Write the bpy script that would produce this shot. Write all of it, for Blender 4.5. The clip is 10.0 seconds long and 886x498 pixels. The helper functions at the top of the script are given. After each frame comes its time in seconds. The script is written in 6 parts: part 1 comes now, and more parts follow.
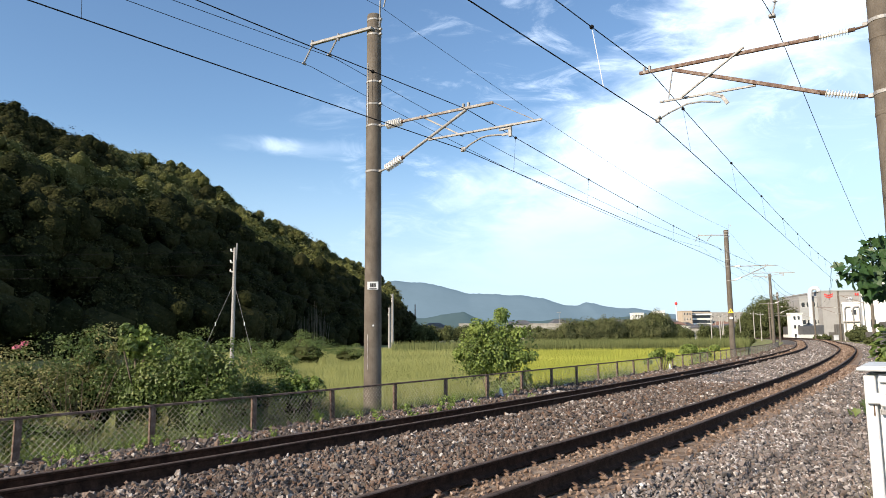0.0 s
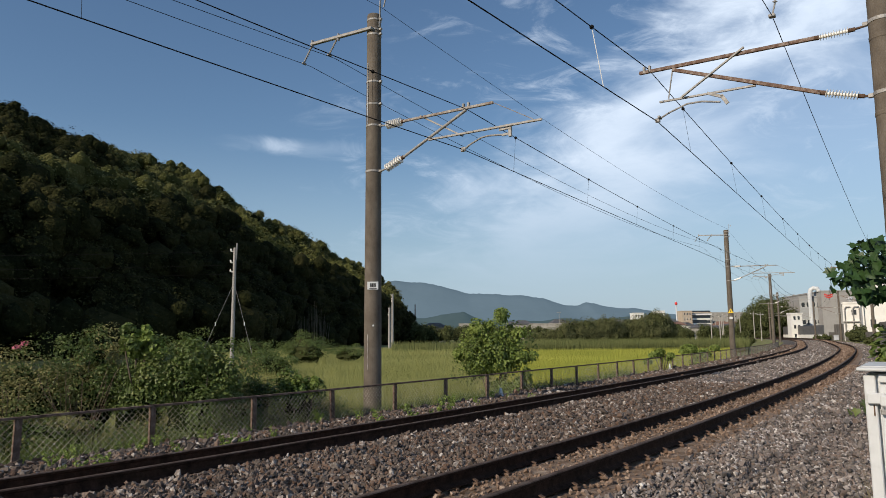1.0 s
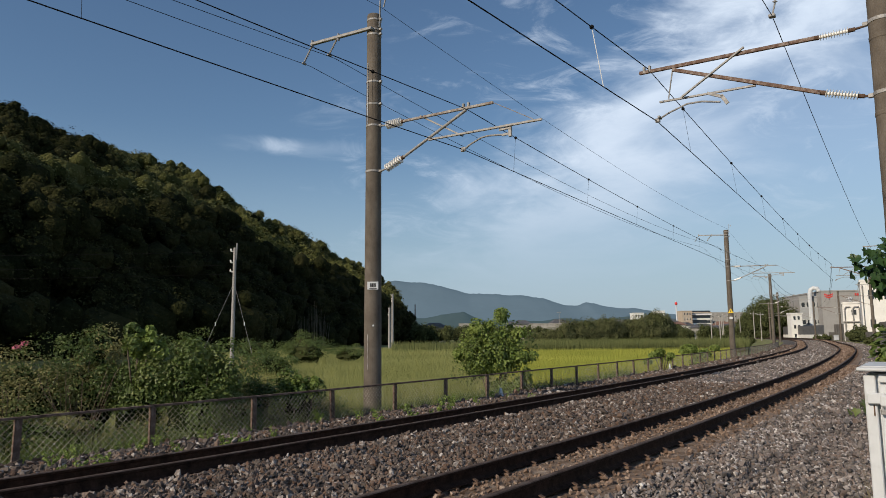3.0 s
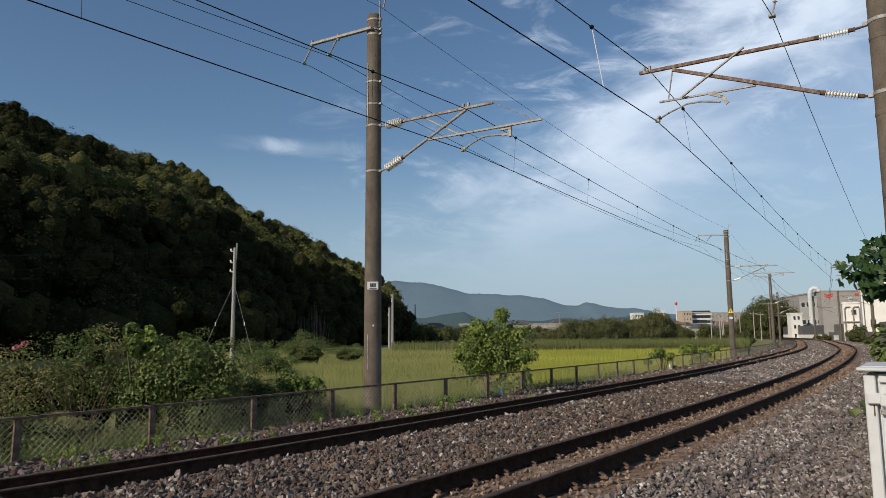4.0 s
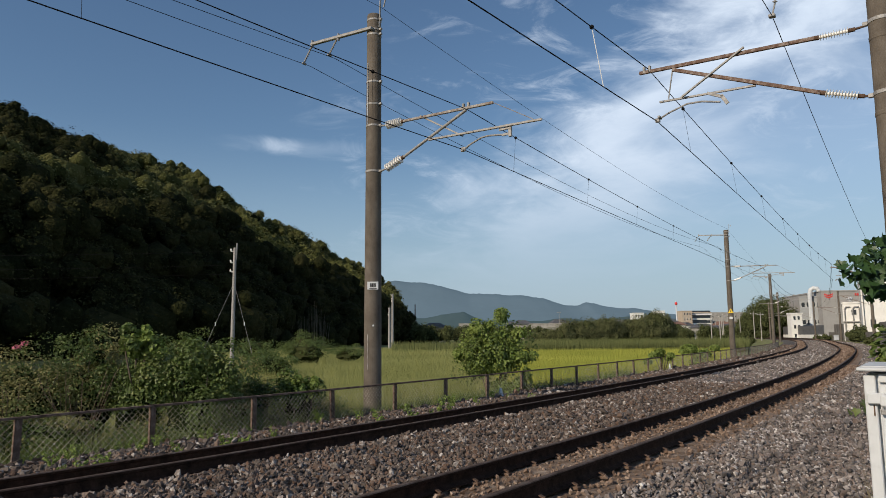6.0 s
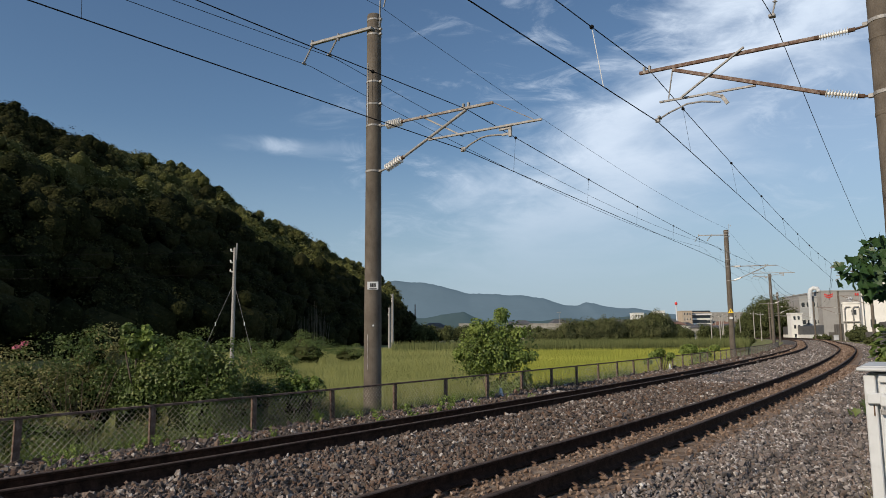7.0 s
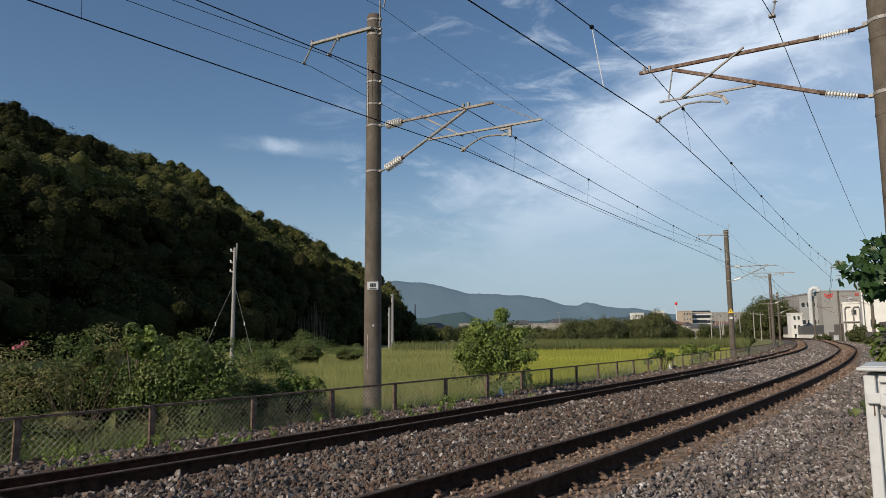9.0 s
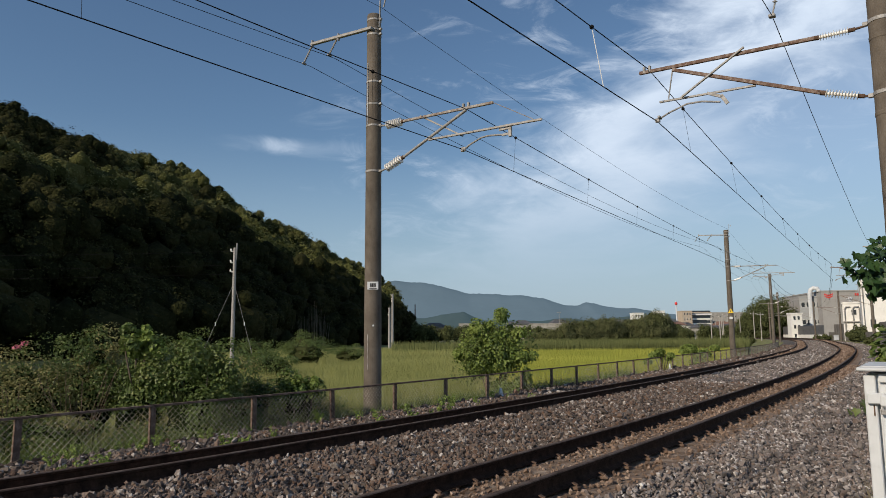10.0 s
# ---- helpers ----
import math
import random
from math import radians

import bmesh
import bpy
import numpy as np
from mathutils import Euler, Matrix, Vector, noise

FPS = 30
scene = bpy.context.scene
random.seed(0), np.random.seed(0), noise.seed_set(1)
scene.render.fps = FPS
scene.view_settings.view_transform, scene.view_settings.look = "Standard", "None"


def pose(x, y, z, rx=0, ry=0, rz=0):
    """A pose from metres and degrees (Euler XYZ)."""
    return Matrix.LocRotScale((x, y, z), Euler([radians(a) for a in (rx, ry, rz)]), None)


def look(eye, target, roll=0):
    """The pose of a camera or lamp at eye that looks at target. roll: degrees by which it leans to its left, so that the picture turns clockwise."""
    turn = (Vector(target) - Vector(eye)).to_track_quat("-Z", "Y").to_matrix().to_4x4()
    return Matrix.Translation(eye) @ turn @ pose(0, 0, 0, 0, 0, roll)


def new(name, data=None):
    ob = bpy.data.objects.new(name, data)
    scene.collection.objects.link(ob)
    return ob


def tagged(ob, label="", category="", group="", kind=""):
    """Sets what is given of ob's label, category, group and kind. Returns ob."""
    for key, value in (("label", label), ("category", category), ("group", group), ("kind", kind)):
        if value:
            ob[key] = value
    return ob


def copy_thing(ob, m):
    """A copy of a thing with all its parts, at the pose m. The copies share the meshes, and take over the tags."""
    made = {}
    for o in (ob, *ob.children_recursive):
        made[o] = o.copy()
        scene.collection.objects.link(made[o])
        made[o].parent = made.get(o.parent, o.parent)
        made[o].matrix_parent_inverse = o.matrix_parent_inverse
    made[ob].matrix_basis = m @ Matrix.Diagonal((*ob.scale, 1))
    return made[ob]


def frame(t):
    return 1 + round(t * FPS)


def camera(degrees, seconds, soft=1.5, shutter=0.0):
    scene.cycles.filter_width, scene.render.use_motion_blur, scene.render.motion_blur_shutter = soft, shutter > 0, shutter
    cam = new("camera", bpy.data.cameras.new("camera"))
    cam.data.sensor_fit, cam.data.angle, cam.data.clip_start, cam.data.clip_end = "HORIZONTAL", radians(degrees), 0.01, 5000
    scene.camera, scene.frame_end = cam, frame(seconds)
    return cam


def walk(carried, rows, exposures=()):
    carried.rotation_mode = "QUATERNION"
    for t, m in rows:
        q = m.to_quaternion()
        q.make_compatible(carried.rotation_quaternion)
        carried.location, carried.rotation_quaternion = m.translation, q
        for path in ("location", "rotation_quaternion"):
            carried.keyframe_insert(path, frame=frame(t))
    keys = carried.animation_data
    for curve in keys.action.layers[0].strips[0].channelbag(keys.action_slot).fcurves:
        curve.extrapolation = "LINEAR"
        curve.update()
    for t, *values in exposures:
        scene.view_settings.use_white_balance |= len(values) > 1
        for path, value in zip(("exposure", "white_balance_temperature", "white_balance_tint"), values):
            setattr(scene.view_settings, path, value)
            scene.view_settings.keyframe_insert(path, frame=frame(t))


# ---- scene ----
# The camera stands still beside the line, 1.36 m above the rails.
cam = camera(65.7, 10.0, soft=0.45)
TILT = radians(7.21)
EYE = (0.0, 0.0, 1.358)
STAND = look(EYE, (0.0, math.cos(TILT), 1.358 + math.sin(TILT)), -0.47)
walk(cam, [(0.0, STAND), (10.0, STAND)],
     exposures=[(0.0, 0.95), (0.1, 0.62), (0.2, 0.43), (0.3, 0.34), (0.5, 0.25), (0.7, 0.19), (1.0, 0.12), (1.5, 0.05), (2.0, 0.0), (10.0, 0.0)])

# ---- light ----
SUN_AZ, SUN_EL = radians(229), radians(26.5)
world = bpy.data.worlds.new("sky")
scene.world = world
world.use_nodes = True
wt = world.node_tree
wt.nodes.clear()


def wnode(kind, **values):
    n = wt.nodes.new(kind)
    for k, v in values.items():
        n.inputs[k].default_value = v
    return n


def wmath(op, a, b=None, clamp=False):
    n = wt.nodes.new("ShaderNodeMath")
    n.operation, n.use_clamp = op, clamp
    for i, v in enumerate((a, b)):
        if v is None:
            continue
        if isinstance(v, (int, float)):
            n.inputs[i].default_value = v
        else:
            wt.links.new(v, n.inputs[i])
    return n.outputs[0]


def wdot(vec):
    n = wt.nodes.new("ShaderNodeVectorMath")
    n.operation = "DOT_PRODUCT"
    wt.links.new(coord.outputs["Generated"], n.inputs[0])
    n.inputs[1].default_value = vec
    return n.outputs["Value"]


def wramp(value, lo, hi):
    n = wt.nodes.new("ShaderNodeMapRange")
    n.interpolation_type = "SMOOTHSTEP"
    wt.links.new(value, n.inputs["Value"])
    n.inputs["From Min"].default_value, n.inputs["From Max"].default_value = lo, hi
    return n.outputs["Result"]


coord = wt.nodes.new("ShaderNodeTexCoord")
sky = wt.nodes.new("ShaderNodeTexSky")
sky.sky_type, sky.sun_disc = "NISHITA", False
sky.sun_elevation, sky.sun_rotation = SUN_EL, SUN_AZ
sky.air_density, sky.dust_density, sky.ozone_density = 1.15, 0.35, 2.2
# thin high cloud: a veil that thickens towards one side of the sky, streaked by stretched noise
mapn = wt.nodes.new("ShaderNodeMapping")
mapn.inputs["Rotation"].default_value = (0, radians(38), radians(10))
mapn.inputs["Scale"].default_value = (1.0, 1.6, 2.8)
wt.links.new(coord.outputs["Generated"], mapn.inputs["Vector"])
cloud_a = wnode("ShaderNodeTexNoise", Scale=2.6, Detail=9.0, Roughness=0.58, Distortion=0.5)
cloud_b = wnode("ShaderNodeTexNoise", Scale=9.0, Detail=8.0, Roughness=0.65, Distortion=0.9)
wt.links.new(mapn.outputs[0], cloud_a.inputs["Vector"])
wt.links.new(mapn.outputs[0], cloud_b.inputs["Vector"])
side = wdot((0.705, 0.078, -0.705))
mix_noise = wmath("ADD", wmath("MULTIPLY", cloud_a.outputs["Fac"], 0.78), wmath("MULTIPLY", cloud_b.outputs["Fac"], 0.22))
edge = wmath("ADD", wmath("MULTIPLY", wmath("SUBTRACT", mix_noise, 0.5), 0.62), side)
veil = wramp(edge, -0.075, 0.1)
fade = wmath("SUBTRACT", 1.0, wmath("MULTIPLY", wramp(wmath("ADD", side, wmath("MULTIPLY", wmath("SUBTRACT", cloud_a.outputs["Fac"], 0.5), 0.55)), 0.055, 0.25), 0.76))
veil = wmath("MULTIPLY", veil, fade)
streaks = wmath("MULTIPLY", wramp(cloud_b.outputs["Fac"], 0.5, 0.72), wramp(edge, -0.26, -0.05))
veil = wmath("ADD", veil, wmath("MULTIPLY", streaks, wmath("SUBTRACT", 0.34, wmath("MULTIPLY", veil, 0.3))), clamp=True)
# one small detached wisp: a bright core in a long flat tail
wisp = Vector((-0.2335, 0.935, 0.267)).normalized()
across = Vector((0.972, 0.235, 0.0)).normalized()
over = wisp.cross(across).normalized()
ragged = wmath("MULTIPLY", wmath("SUBTRACT", cloud_b.outputs["Fac"], 0.5), -3.0)


def streak(thick, length, shift=0.0):
    up = wmath("MULTIPLY", wdot(tuple(over)), thick)
    along = wmath("MULTIPLY", wmath("SUBTRACT", wdot(tuple(across)), shift), length)
    return wramp(wmath("ADD", wmath("ADD", wmath("MULTIPLY", up, up), wmath("MULTIPLY", along, along)), ragged), 1.3, -0.6)


puff = wmath("ADD", wmath("MULTIPLY", streak(80.0, 30.0), 0.55), wmath("MULTIPLY", streak(72.0, 8.5, 0.012), 0.34))
ahead = wramp(wdot(tuple(wisp)), 0.5, 0.8)
thin = wramp(wdot((0, 0, 1)), -0.05, 0.3)
cover = wmath("ADD", wmath("MULTIPLY", wmath("MULTIPLY", veil, thin), 0.95), wmath("MULTIPLY", wmath("MULTIPLY", puff, ahead), 0.62), clamp=True)
mixc = wt.nodes.new("ShaderNodeMix")
mixc.data_type = "RGBA"
wt.links.new(cover, mixc.inputs["Factor"])
wt.links.new(sky.outputs[0], mixc.inputs["A"])
mixc.inputs["B"].default_value = (10.3, 10.4, 10.9, 1)
back = wnode("ShaderNodeBackground", Strength=0.085)
tint = wt.nodes.new("ShaderNodeMix")
tint.data_type, tint.blend_type = "RGBA", "MULTIPLY"
tint.inputs["Factor"].default_value = 1.0
tint.inputs["B"].default_value = (0.86, 0.97, 1.08, 1)
haze = wt.nodes.new("ShaderNodeMix")
haze.data_type = "RGBA"
wt.links.new(wmath("MULTIPLY", wramp(wdot((0, 0, 1)), 0.3, -0.02), 0.85), haze.inputs["Factor"])
wt.links.new(mixc.outputs["Result"], haze.inputs["A"])
haze.inputs["B"].default_value = (4.9, 5.7, 6.4, 1)
wt.links.new(haze.outputs["Result"], tint.inputs["A"])
wt.links.new(tint.outputs["Result"], back.inputs["Color"])
wout = wt.nodes.new("ShaderNodeOutputWorld")
wt.links.new(back.outputs[0], wout.inputs["Surface"])

sun = new("sun", bpy.data.lights.new("sun", "SUN"))
sun.data.energy, sun.data.angle, sun.data.color = 4.2, radians(0.6), (1.0, 0.86, 0.68)
sun_dir = Vector((math.sin(SUN_AZ) * math.cos(SUN_EL), math.cos(SUN_AZ) * math.cos(SUN_EL), math.sin(SUN_EL)))
sun.matrix_world = look(sun_dir * 50, (0, 0, 0))


# ---- materials ----
def material(name, colours, scale=8.0, rough=0.8, metal=0.0, bump=0.3, bump_scale=None, island=0.0, detail_scale=None, spec=0.4,
             translucent=0.0, stretch=(1, 1, 1), patches=0.0, relief=0.02):
    """colours: two or more base colours that noise spreads over the surface; island: how far each loose piece varies."""
    m = bpy.data.materials.new(name)
    m.use_nodes = True
    nt = m.node_tree
    nt.nodes.clear()
    out = nt.nodes.new("ShaderNodeOutputMaterial")
    bsdf = nt.nodes.new("ShaderNodeBsdfPrincipled")
    tc = nt.nodes.new("ShaderNodeTexCoord")
    mp = nt.nodes.new("ShaderNodeMapping")
    mp.inputs["Scale"].default_value = stretch
    nt.links.new(tc.outputs["Object"], mp.inputs["Vector"])
    n1 = nt.nodes.new("ShaderNodeTexNoise")
    n1.inputs["Scale"].default_value, n1.inputs["Detail"].default_value, n1.inputs["Roughness"].default_value = scale, 6, 0.65
    n2 = nt.nodes.new("ShaderNodeTexNoise")
    n2.inputs["Scale"].default_value, n2.inputs["Detail"].default_value = (detail_scale or scale * 7), 5
    for n in (n1, n2):
        nt.links.new(mp.outputs[0], n.inputs["Vector"])
    add = nt.nodes.new("ShaderNodeMath")
    add.operation = "MULTIPLY_ADD"
    nt.links.new(n2.outputs["Fac"], add.inputs[0])
    add.inputs[1].default_value = 0.35
    nt.links.new(n1.outputs["Fac"], add.inputs[2])
    fac = add.outputs[0]
    geo = nt.nodes.new("ShaderNodeNewGeometry")
    info = nt.nodes.new("ShaderNodeObjectInfo")
    lo, hi = 0.48, 0.88
    if island:
        mul = nt.nodes.new("ShaderNodeMath")
        mul.operation = "MULTIPLY_ADD"
        nt.links.new(geo.outputs["Random Per Island"], mul.inputs[0])
        mul.inputs[1].default_value = island
        nt.links.new(fac, mul.inputs[2])
        fac, hi = mul.outputs[0], hi + island
    if patches:
        n3 = nt.nodes.new("ShaderNodeTexNoise")
        n3.inputs["Scale"].default_value, n3.inputs["Detail"].default_value = patches, 3
        nt.links.new(tc.outputs["Object"], n3.inputs["Vector"])
        mul = nt.nodes.new("ShaderNodeMath")
        mul.operation = "MULTIPLY_ADD"
        nt.links.new(n3.outputs["Fac"], mul.inputs[0])
        mul.inputs[1].default_value = 0.8
        nt.links.new(fac, mul.inputs[2])
        fac, lo, hi = mul.outputs[0], lo + 0.25, hi + 0.5
    mr = nt.nodes.new("ShaderNodeMapRange")
    nt.links.new(fac, mr.inputs["Value"])
    mr.inputs["From Min"].default_value, mr.inputs["From Max"].default_value = lo, hi
    ramp = nt.nodes.new("ShaderNodeValToRGB")
    nt.links.new(mr.outputs[0], ramp.inputs[0])
    els = ramp.color_ramp.elements
    while len(els) < len(colours):
        els.new(0.5)
    for i, c in enumerate(colours):
        els[i].position = i / max(1, len(colours) - 1)
        els[i].color = (*c, 1)
    nt.links.new(ramp.outputs[0], bsdf.inputs["Base Color"])
    bsdf.inputs["Roughness"].default_value, bsdf.inputs["Metallic"].default_value = rough, metal
    bsdf.inputs["Specular IOR Level"].default_value = spec
    if bump:
        b = nt.nodes.new("ShaderNodeBump")
        b.inputs["Strength"].default_value, b.inputs["Distance"].default_value = bump, relief
        nb = nt.nodes.new("ShaderNodeTexNoise")
        nb.inputs["Scale"].default_value, nb.inputs["Detail"].default_value = bump_scale or scale * 10, 4
        nt.links.new(mp.outputs[0], nb.inputs["Vector"])
        nt.links.new(nb.outputs["Fac"], b.inputs["Height"])
        nt.links.new(b.outputs[0], bsdf.inputs["Normal"])
    surface = bsdf.outputs[0]
    if translucent:
        tr = nt.nodes.new("ShaderNodeBsdfTranslucent")
        nt.links.new(ramp.outputs[0], tr.inputs["Color"])
        mx = nt.nodes.new("ShaderNodeMixShader")
        mx.inputs[0].default_value = translucent
        nt.links.new(surface, mx.inputs[1])
        nt.links.new(tr.outputs[0], mx.inputs[2])
        surface = mx.outputs[0]
    nt.links.new(surface, out.inputs["Surface"])
    return m


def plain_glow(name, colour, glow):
    """A far backdrop: the haze of the air is painted in as base colour and emission."""
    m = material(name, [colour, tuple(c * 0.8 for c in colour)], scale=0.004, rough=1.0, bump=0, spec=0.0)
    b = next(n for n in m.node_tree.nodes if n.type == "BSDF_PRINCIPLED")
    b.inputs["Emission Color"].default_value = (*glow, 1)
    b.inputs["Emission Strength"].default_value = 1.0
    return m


M = {}
M["ballast"] = material("ballast_stone", [(0.032, 0.027, 0.025), (0.094, 0.081, 0.074), (0.19, 0.168, 0.157), (0.15, 0.108, 0.088), (0.32, 0.288, 0.272), (0.72, 0.69, 0.66)], scale=6, rough=0.9, bump=0.6, bump_scale=60, island=1.2)
M["ballast_brown"] = material("iron_stained_stone", [(0.022, 0.017, 0.015), (0.065, 0.051, 0.043), (0.125, 0.103, 0.09), (0.12, 0.07, 0.046), (0.2, 0.17, 0.152), (0.6, 0.56, 0.52)], scale=6, rough=0.9, bump=0.6, bump_scale=60, island=1.2)
M["ballast_rusty"] = material("rust_dusted_stone", [(0.055, 0.035, 0.025), (0.14, 0.093, 0.066), (0.23, 0.16, 0.118), (0.4, 0.32, 0.26)], scale=6, rough=0.95, bump=0.5, bump_scale=90, island=0.9)
# gravel colour darkened to imitate shade in the gaps between loose stones
M["bed"] = material("gap_shaded_gravel", [(0.03, 0.024, 0.02), (0.08, 0.066, 0.056), (0.17, 0.148, 0.13)], scale=14, rough=0.95, bump=1.0, bump_scale=30)
M["rust_dirt"] = material("rusty_fines", [(0.09, 0.058, 0.038), (0.18, 0.122, 0.082), (0.33, 0.26, 0.2)], scale=5, rough=0.95, bump=0.9, bump_scale=40)
M["rail_side"] = material("rusted_rail_steel", [(0.016, 0.01, 0.008), (0.036, 0.021, 0.015), (0.062, 0.036, 0.026)], scale=9, rough=0.9, metal=0.0, bump=0.25, spec=0.08)
M["rail_top"] = material("rusty_rail_head", [(0.045, 0.029, 0.022), (0.09, 0.064, 0.052), (0.14, 0.112, 0.098)], scale=5, rough=0.8, metal=0.0, bump=0.05, spec=0.12)
M["rust"] = material("rusty_iron", [(0.05, 0.028, 0.018), (0.1, 0.06, 0.04), (0.17, 0.115, 0.083)], scale=12, rough=0.9, metal=0.0, bump=0.3)
M["sleeper"] = material("dusty_sleeper", [(0.085, 0.055, 0.038), (0.15, 0.105, 0.076), (0.23, 0.175, 0.135)], scale=6, rough=0.95, bump=0.5)
M["pole"] = material("aged_concrete_pole", [(0.075, 0.062, 0.05), (0.115, 0.097, 0.079), (0.155, 0.134, 0.112)], scale=3.5, rough=0.92, bump=0.35, bump_scale=90, stretch=(1, 1, 0.55), detail_scale=160)
M["galv"] = material("weathered_galvanised_steel", [(0.16, 0.152, 0.145), (0.28, 0.272, 0.265), (0.38, 0.37, 0.36)], scale=14, rough=0.6, metal=0.15, bump=0.15)
M["arm_rust"] = material("rust_stained_steel_arm", [(0.085, 0.045, 0.032), (0.15, 0.095, 0.072), (0.29, 0.25, 0.225)], scale=14, rough=0.8, metal=0.05, bump=0.25)
M["arm_grey"] = material("grey_steel_arm_with_rust", [(0.12, 0.07, 0.05), (0.26, 0.235, 0.215), (0.4, 0.385, 0.37)], scale=12, rough=0.75, metal=0.05, bump=0.2)
M["porcelain"] = material("white_porcelain", [(0.66, 0.64, 0.6), (0.8, 0.79, 0.77)], scale=6, rough=0.25, bump=0, spec=0.5)
M["wire"] = material("dark_copper_wire", [(0.01, 0.01, 0.012), (0.02, 0.019, 0.019)], scale=3, rough=0.9, metal=0.0, bump=0, spec=0.1)
M["fence_steel"] = material("rusted_fence_angle", [(0.06, 0.035, 0.026), (0.13, 0.085, 0.065), (0.27, 0.2, 0.16)], scale=7, rough=0.85, metal=0.1, bump=0.25)
M["mesh_wire"] = material("galvanised_mesh_wire", [(0.2, 0.18, 0.15), (0.5, 0.48, 0.45)], scale=5, rough=0.45, metal=0.4, bump=0)
M["white_paint"] = material("white_painted_steel", [(0.46, 0.48, 0.5), (0.54, 0.56, 0.58), (0.58, 0.6, 0.62)], scale=4, rough=0.5, bump=0.04)
M["wall_stained"] = material("weather_stained_concrete", [(0.07, 0.062, 0.054), (0.15, 0.138, 0.124), (0.24, 0.225, 0.205)], scale=0.9, rough=0.95, bump=0.3, stretch=(1, 1, 0.35))
M["dark_wall"] = material("grey_steel_cladding", [(0.24, 0.25, 0.255), (0.29, 0.3, 0.305)], scale=1.5, rough=0.7, bump=0.05)
M["black"] = material("black_paint", [(0.015, 0.015, 0.015), (0.03, 0.03, 0.03)], scale=4, rough=0.6, bump=0)
M["yellow"] = material("yellow_sign_paint", [(0.75, 0.5, 0.03), (0.8, 0.56, 0.05)], scale=5, rough=0.5, bump=0)
M["red"] = material("red_sign_paint", [(0.55, 0.03, 0.03), (0.65, 0.05, 0.04)], scale=4, rough=0.5, bump=0)
M["field_soil"] = material("grassy_ground", [(0.1, 0.11, 0.032), (0.16, 0.165, 0.05), (0.22, 0.215, 0.075)], scale=0.5, rough=1.0, bump=0.6, bump_scale=8, detail_scale=6)
M["grass"] = material("tall_grass_blades", [(0.165, 0.19, 0.06), (0.27, 0.283, 0.097), (0.4, 0.39, 0.16)], scale=0.12, rough=0.8, bump=0, island=0.35, translucent=0.3, patches=0.08)
M["rice"] = material("ripening_rice", [(0.2, 0.235, 0.04), (0.35, 0.37, 0.062), (0.47, 0.45, 0.1)], scale=0.1, rough=0.8, bump=0, island=0.3, translucent=0.3, patches=0.05)
M["reed"] = material("reed_blades", [(0.08, 0.1, 0.035), (0.14, 0.16, 0.055), (0.2, 0.21, 0.08)], scale=0.2, rough=0.85, bump=0, island=0.3, translucent=0.25)
# leaves and crowns below natural leaf tone: the slope's shade is in the colour
M["leaf_dark"] = material("shade_tinted_forest_leaves", [(0.01, 0.014, 0.005), (0.026, 0.031, 0.01), (0.065, 0.06, 0.023)], scale=0.05, rough=0.9, bump=0, island=0.3, translucent=0.05, patches=0.03, spec=0.1)
M["crown"] = material("shade_tinted_crown", [(0.006, 0.008, 0.0035), (0.017, 0.02, 0.008), (0.05, 0.047, 0.02)], scale=0.9, rough=0.95, bump=1.0, bump_scale=1.6, relief=0.9, island=0.5, patches=0.05, spec=0.03)
# lighter copy of the hill foliage: sunlight on spur and ridge put into colour
M["leaf_ridge"] = material("sun_tinted_ridge_leaves", [(0.055, 0.064, 0.024), (0.12, 0.128, 0.046), (0.19, 0.18, 0.07)], scale=0.05, rough=0.8, bump=0, island=0.35, translucent=0.12, patches=0.04, spec=0.2)
# lighter crown hearts for ridge and grove, tinted as if the sun reached them
M["crown_pale"] = material("sun_tinted_crown", [(0.02, 0.025, 0.009), (0.055, 0.06, 0.02), (0.11, 0.105, 0.04)], scale=0.9, rough=0.95, bump=1.0, bump_scale=1.6, relief=0.9, island=0.5, patches=0.05, spec=0.03)
M["cane"] = material("dead_cane", [(0.08, 0.07, 0.055), (0.14, 0.12, 0.095)], scale=4, rough=0.85, bump=0.1)
M["leaf_bamboo"] = material("bamboo_leaves", [(0.085, 0.09, 0.022), (0.17, 0.17, 0.04), (0.27, 0.25, 0.075)], scale=0.05, rough=0.75, bump=0, island=0.3, translucent=0.2)
M["leaf_town"] = material("dark_town_leaves", [(0.045, 0.058, 0.024), (0.085, 0.1, 0.038), (0.13, 0.137, 0.057)], scale=0.2, rough=0.85, bump=0, island=0.2, translucent=0.12, spec=0.2)
M["leaf_vine"] = material("vine_leaves", [(0.045, 0.075, 0.018), (0.1, 0.145, 0.035), (0.2, 0.22, 0.07)], scale=0.8, rough=0.5, bump=0, island=0.55, translucent=0.25, patches=0.7)
M["leaf_weed"] = material("dry_weed_leaves", [(0.13, 0.13, 0.045), (0.25, 0.24, 0.09), (0.42, 0.36, 0.18)], scale=0.8, rough=0.7, bump=0, island=0.5, translucent=0.25)
M["leaf_olive"] = material("olive_tree_leaves", [(0.07, 0.08, 0.033), (0.115, 0.125, 0.05), (0.165, 0.168, 0.074)], scale=0.4, rough=0.85, bump=0, island=0.15, translucent=0.2)
# darker olive for tree and bush hearts: inner shade put into the colour
M["inner_olive"] = material("olive_inner_shade_tint", [(0.03, 0.036, 0.015), (0.055, 0.062, 0.026)], scale=1.5, rough=1.0, bump=0.6, spec=0.0)
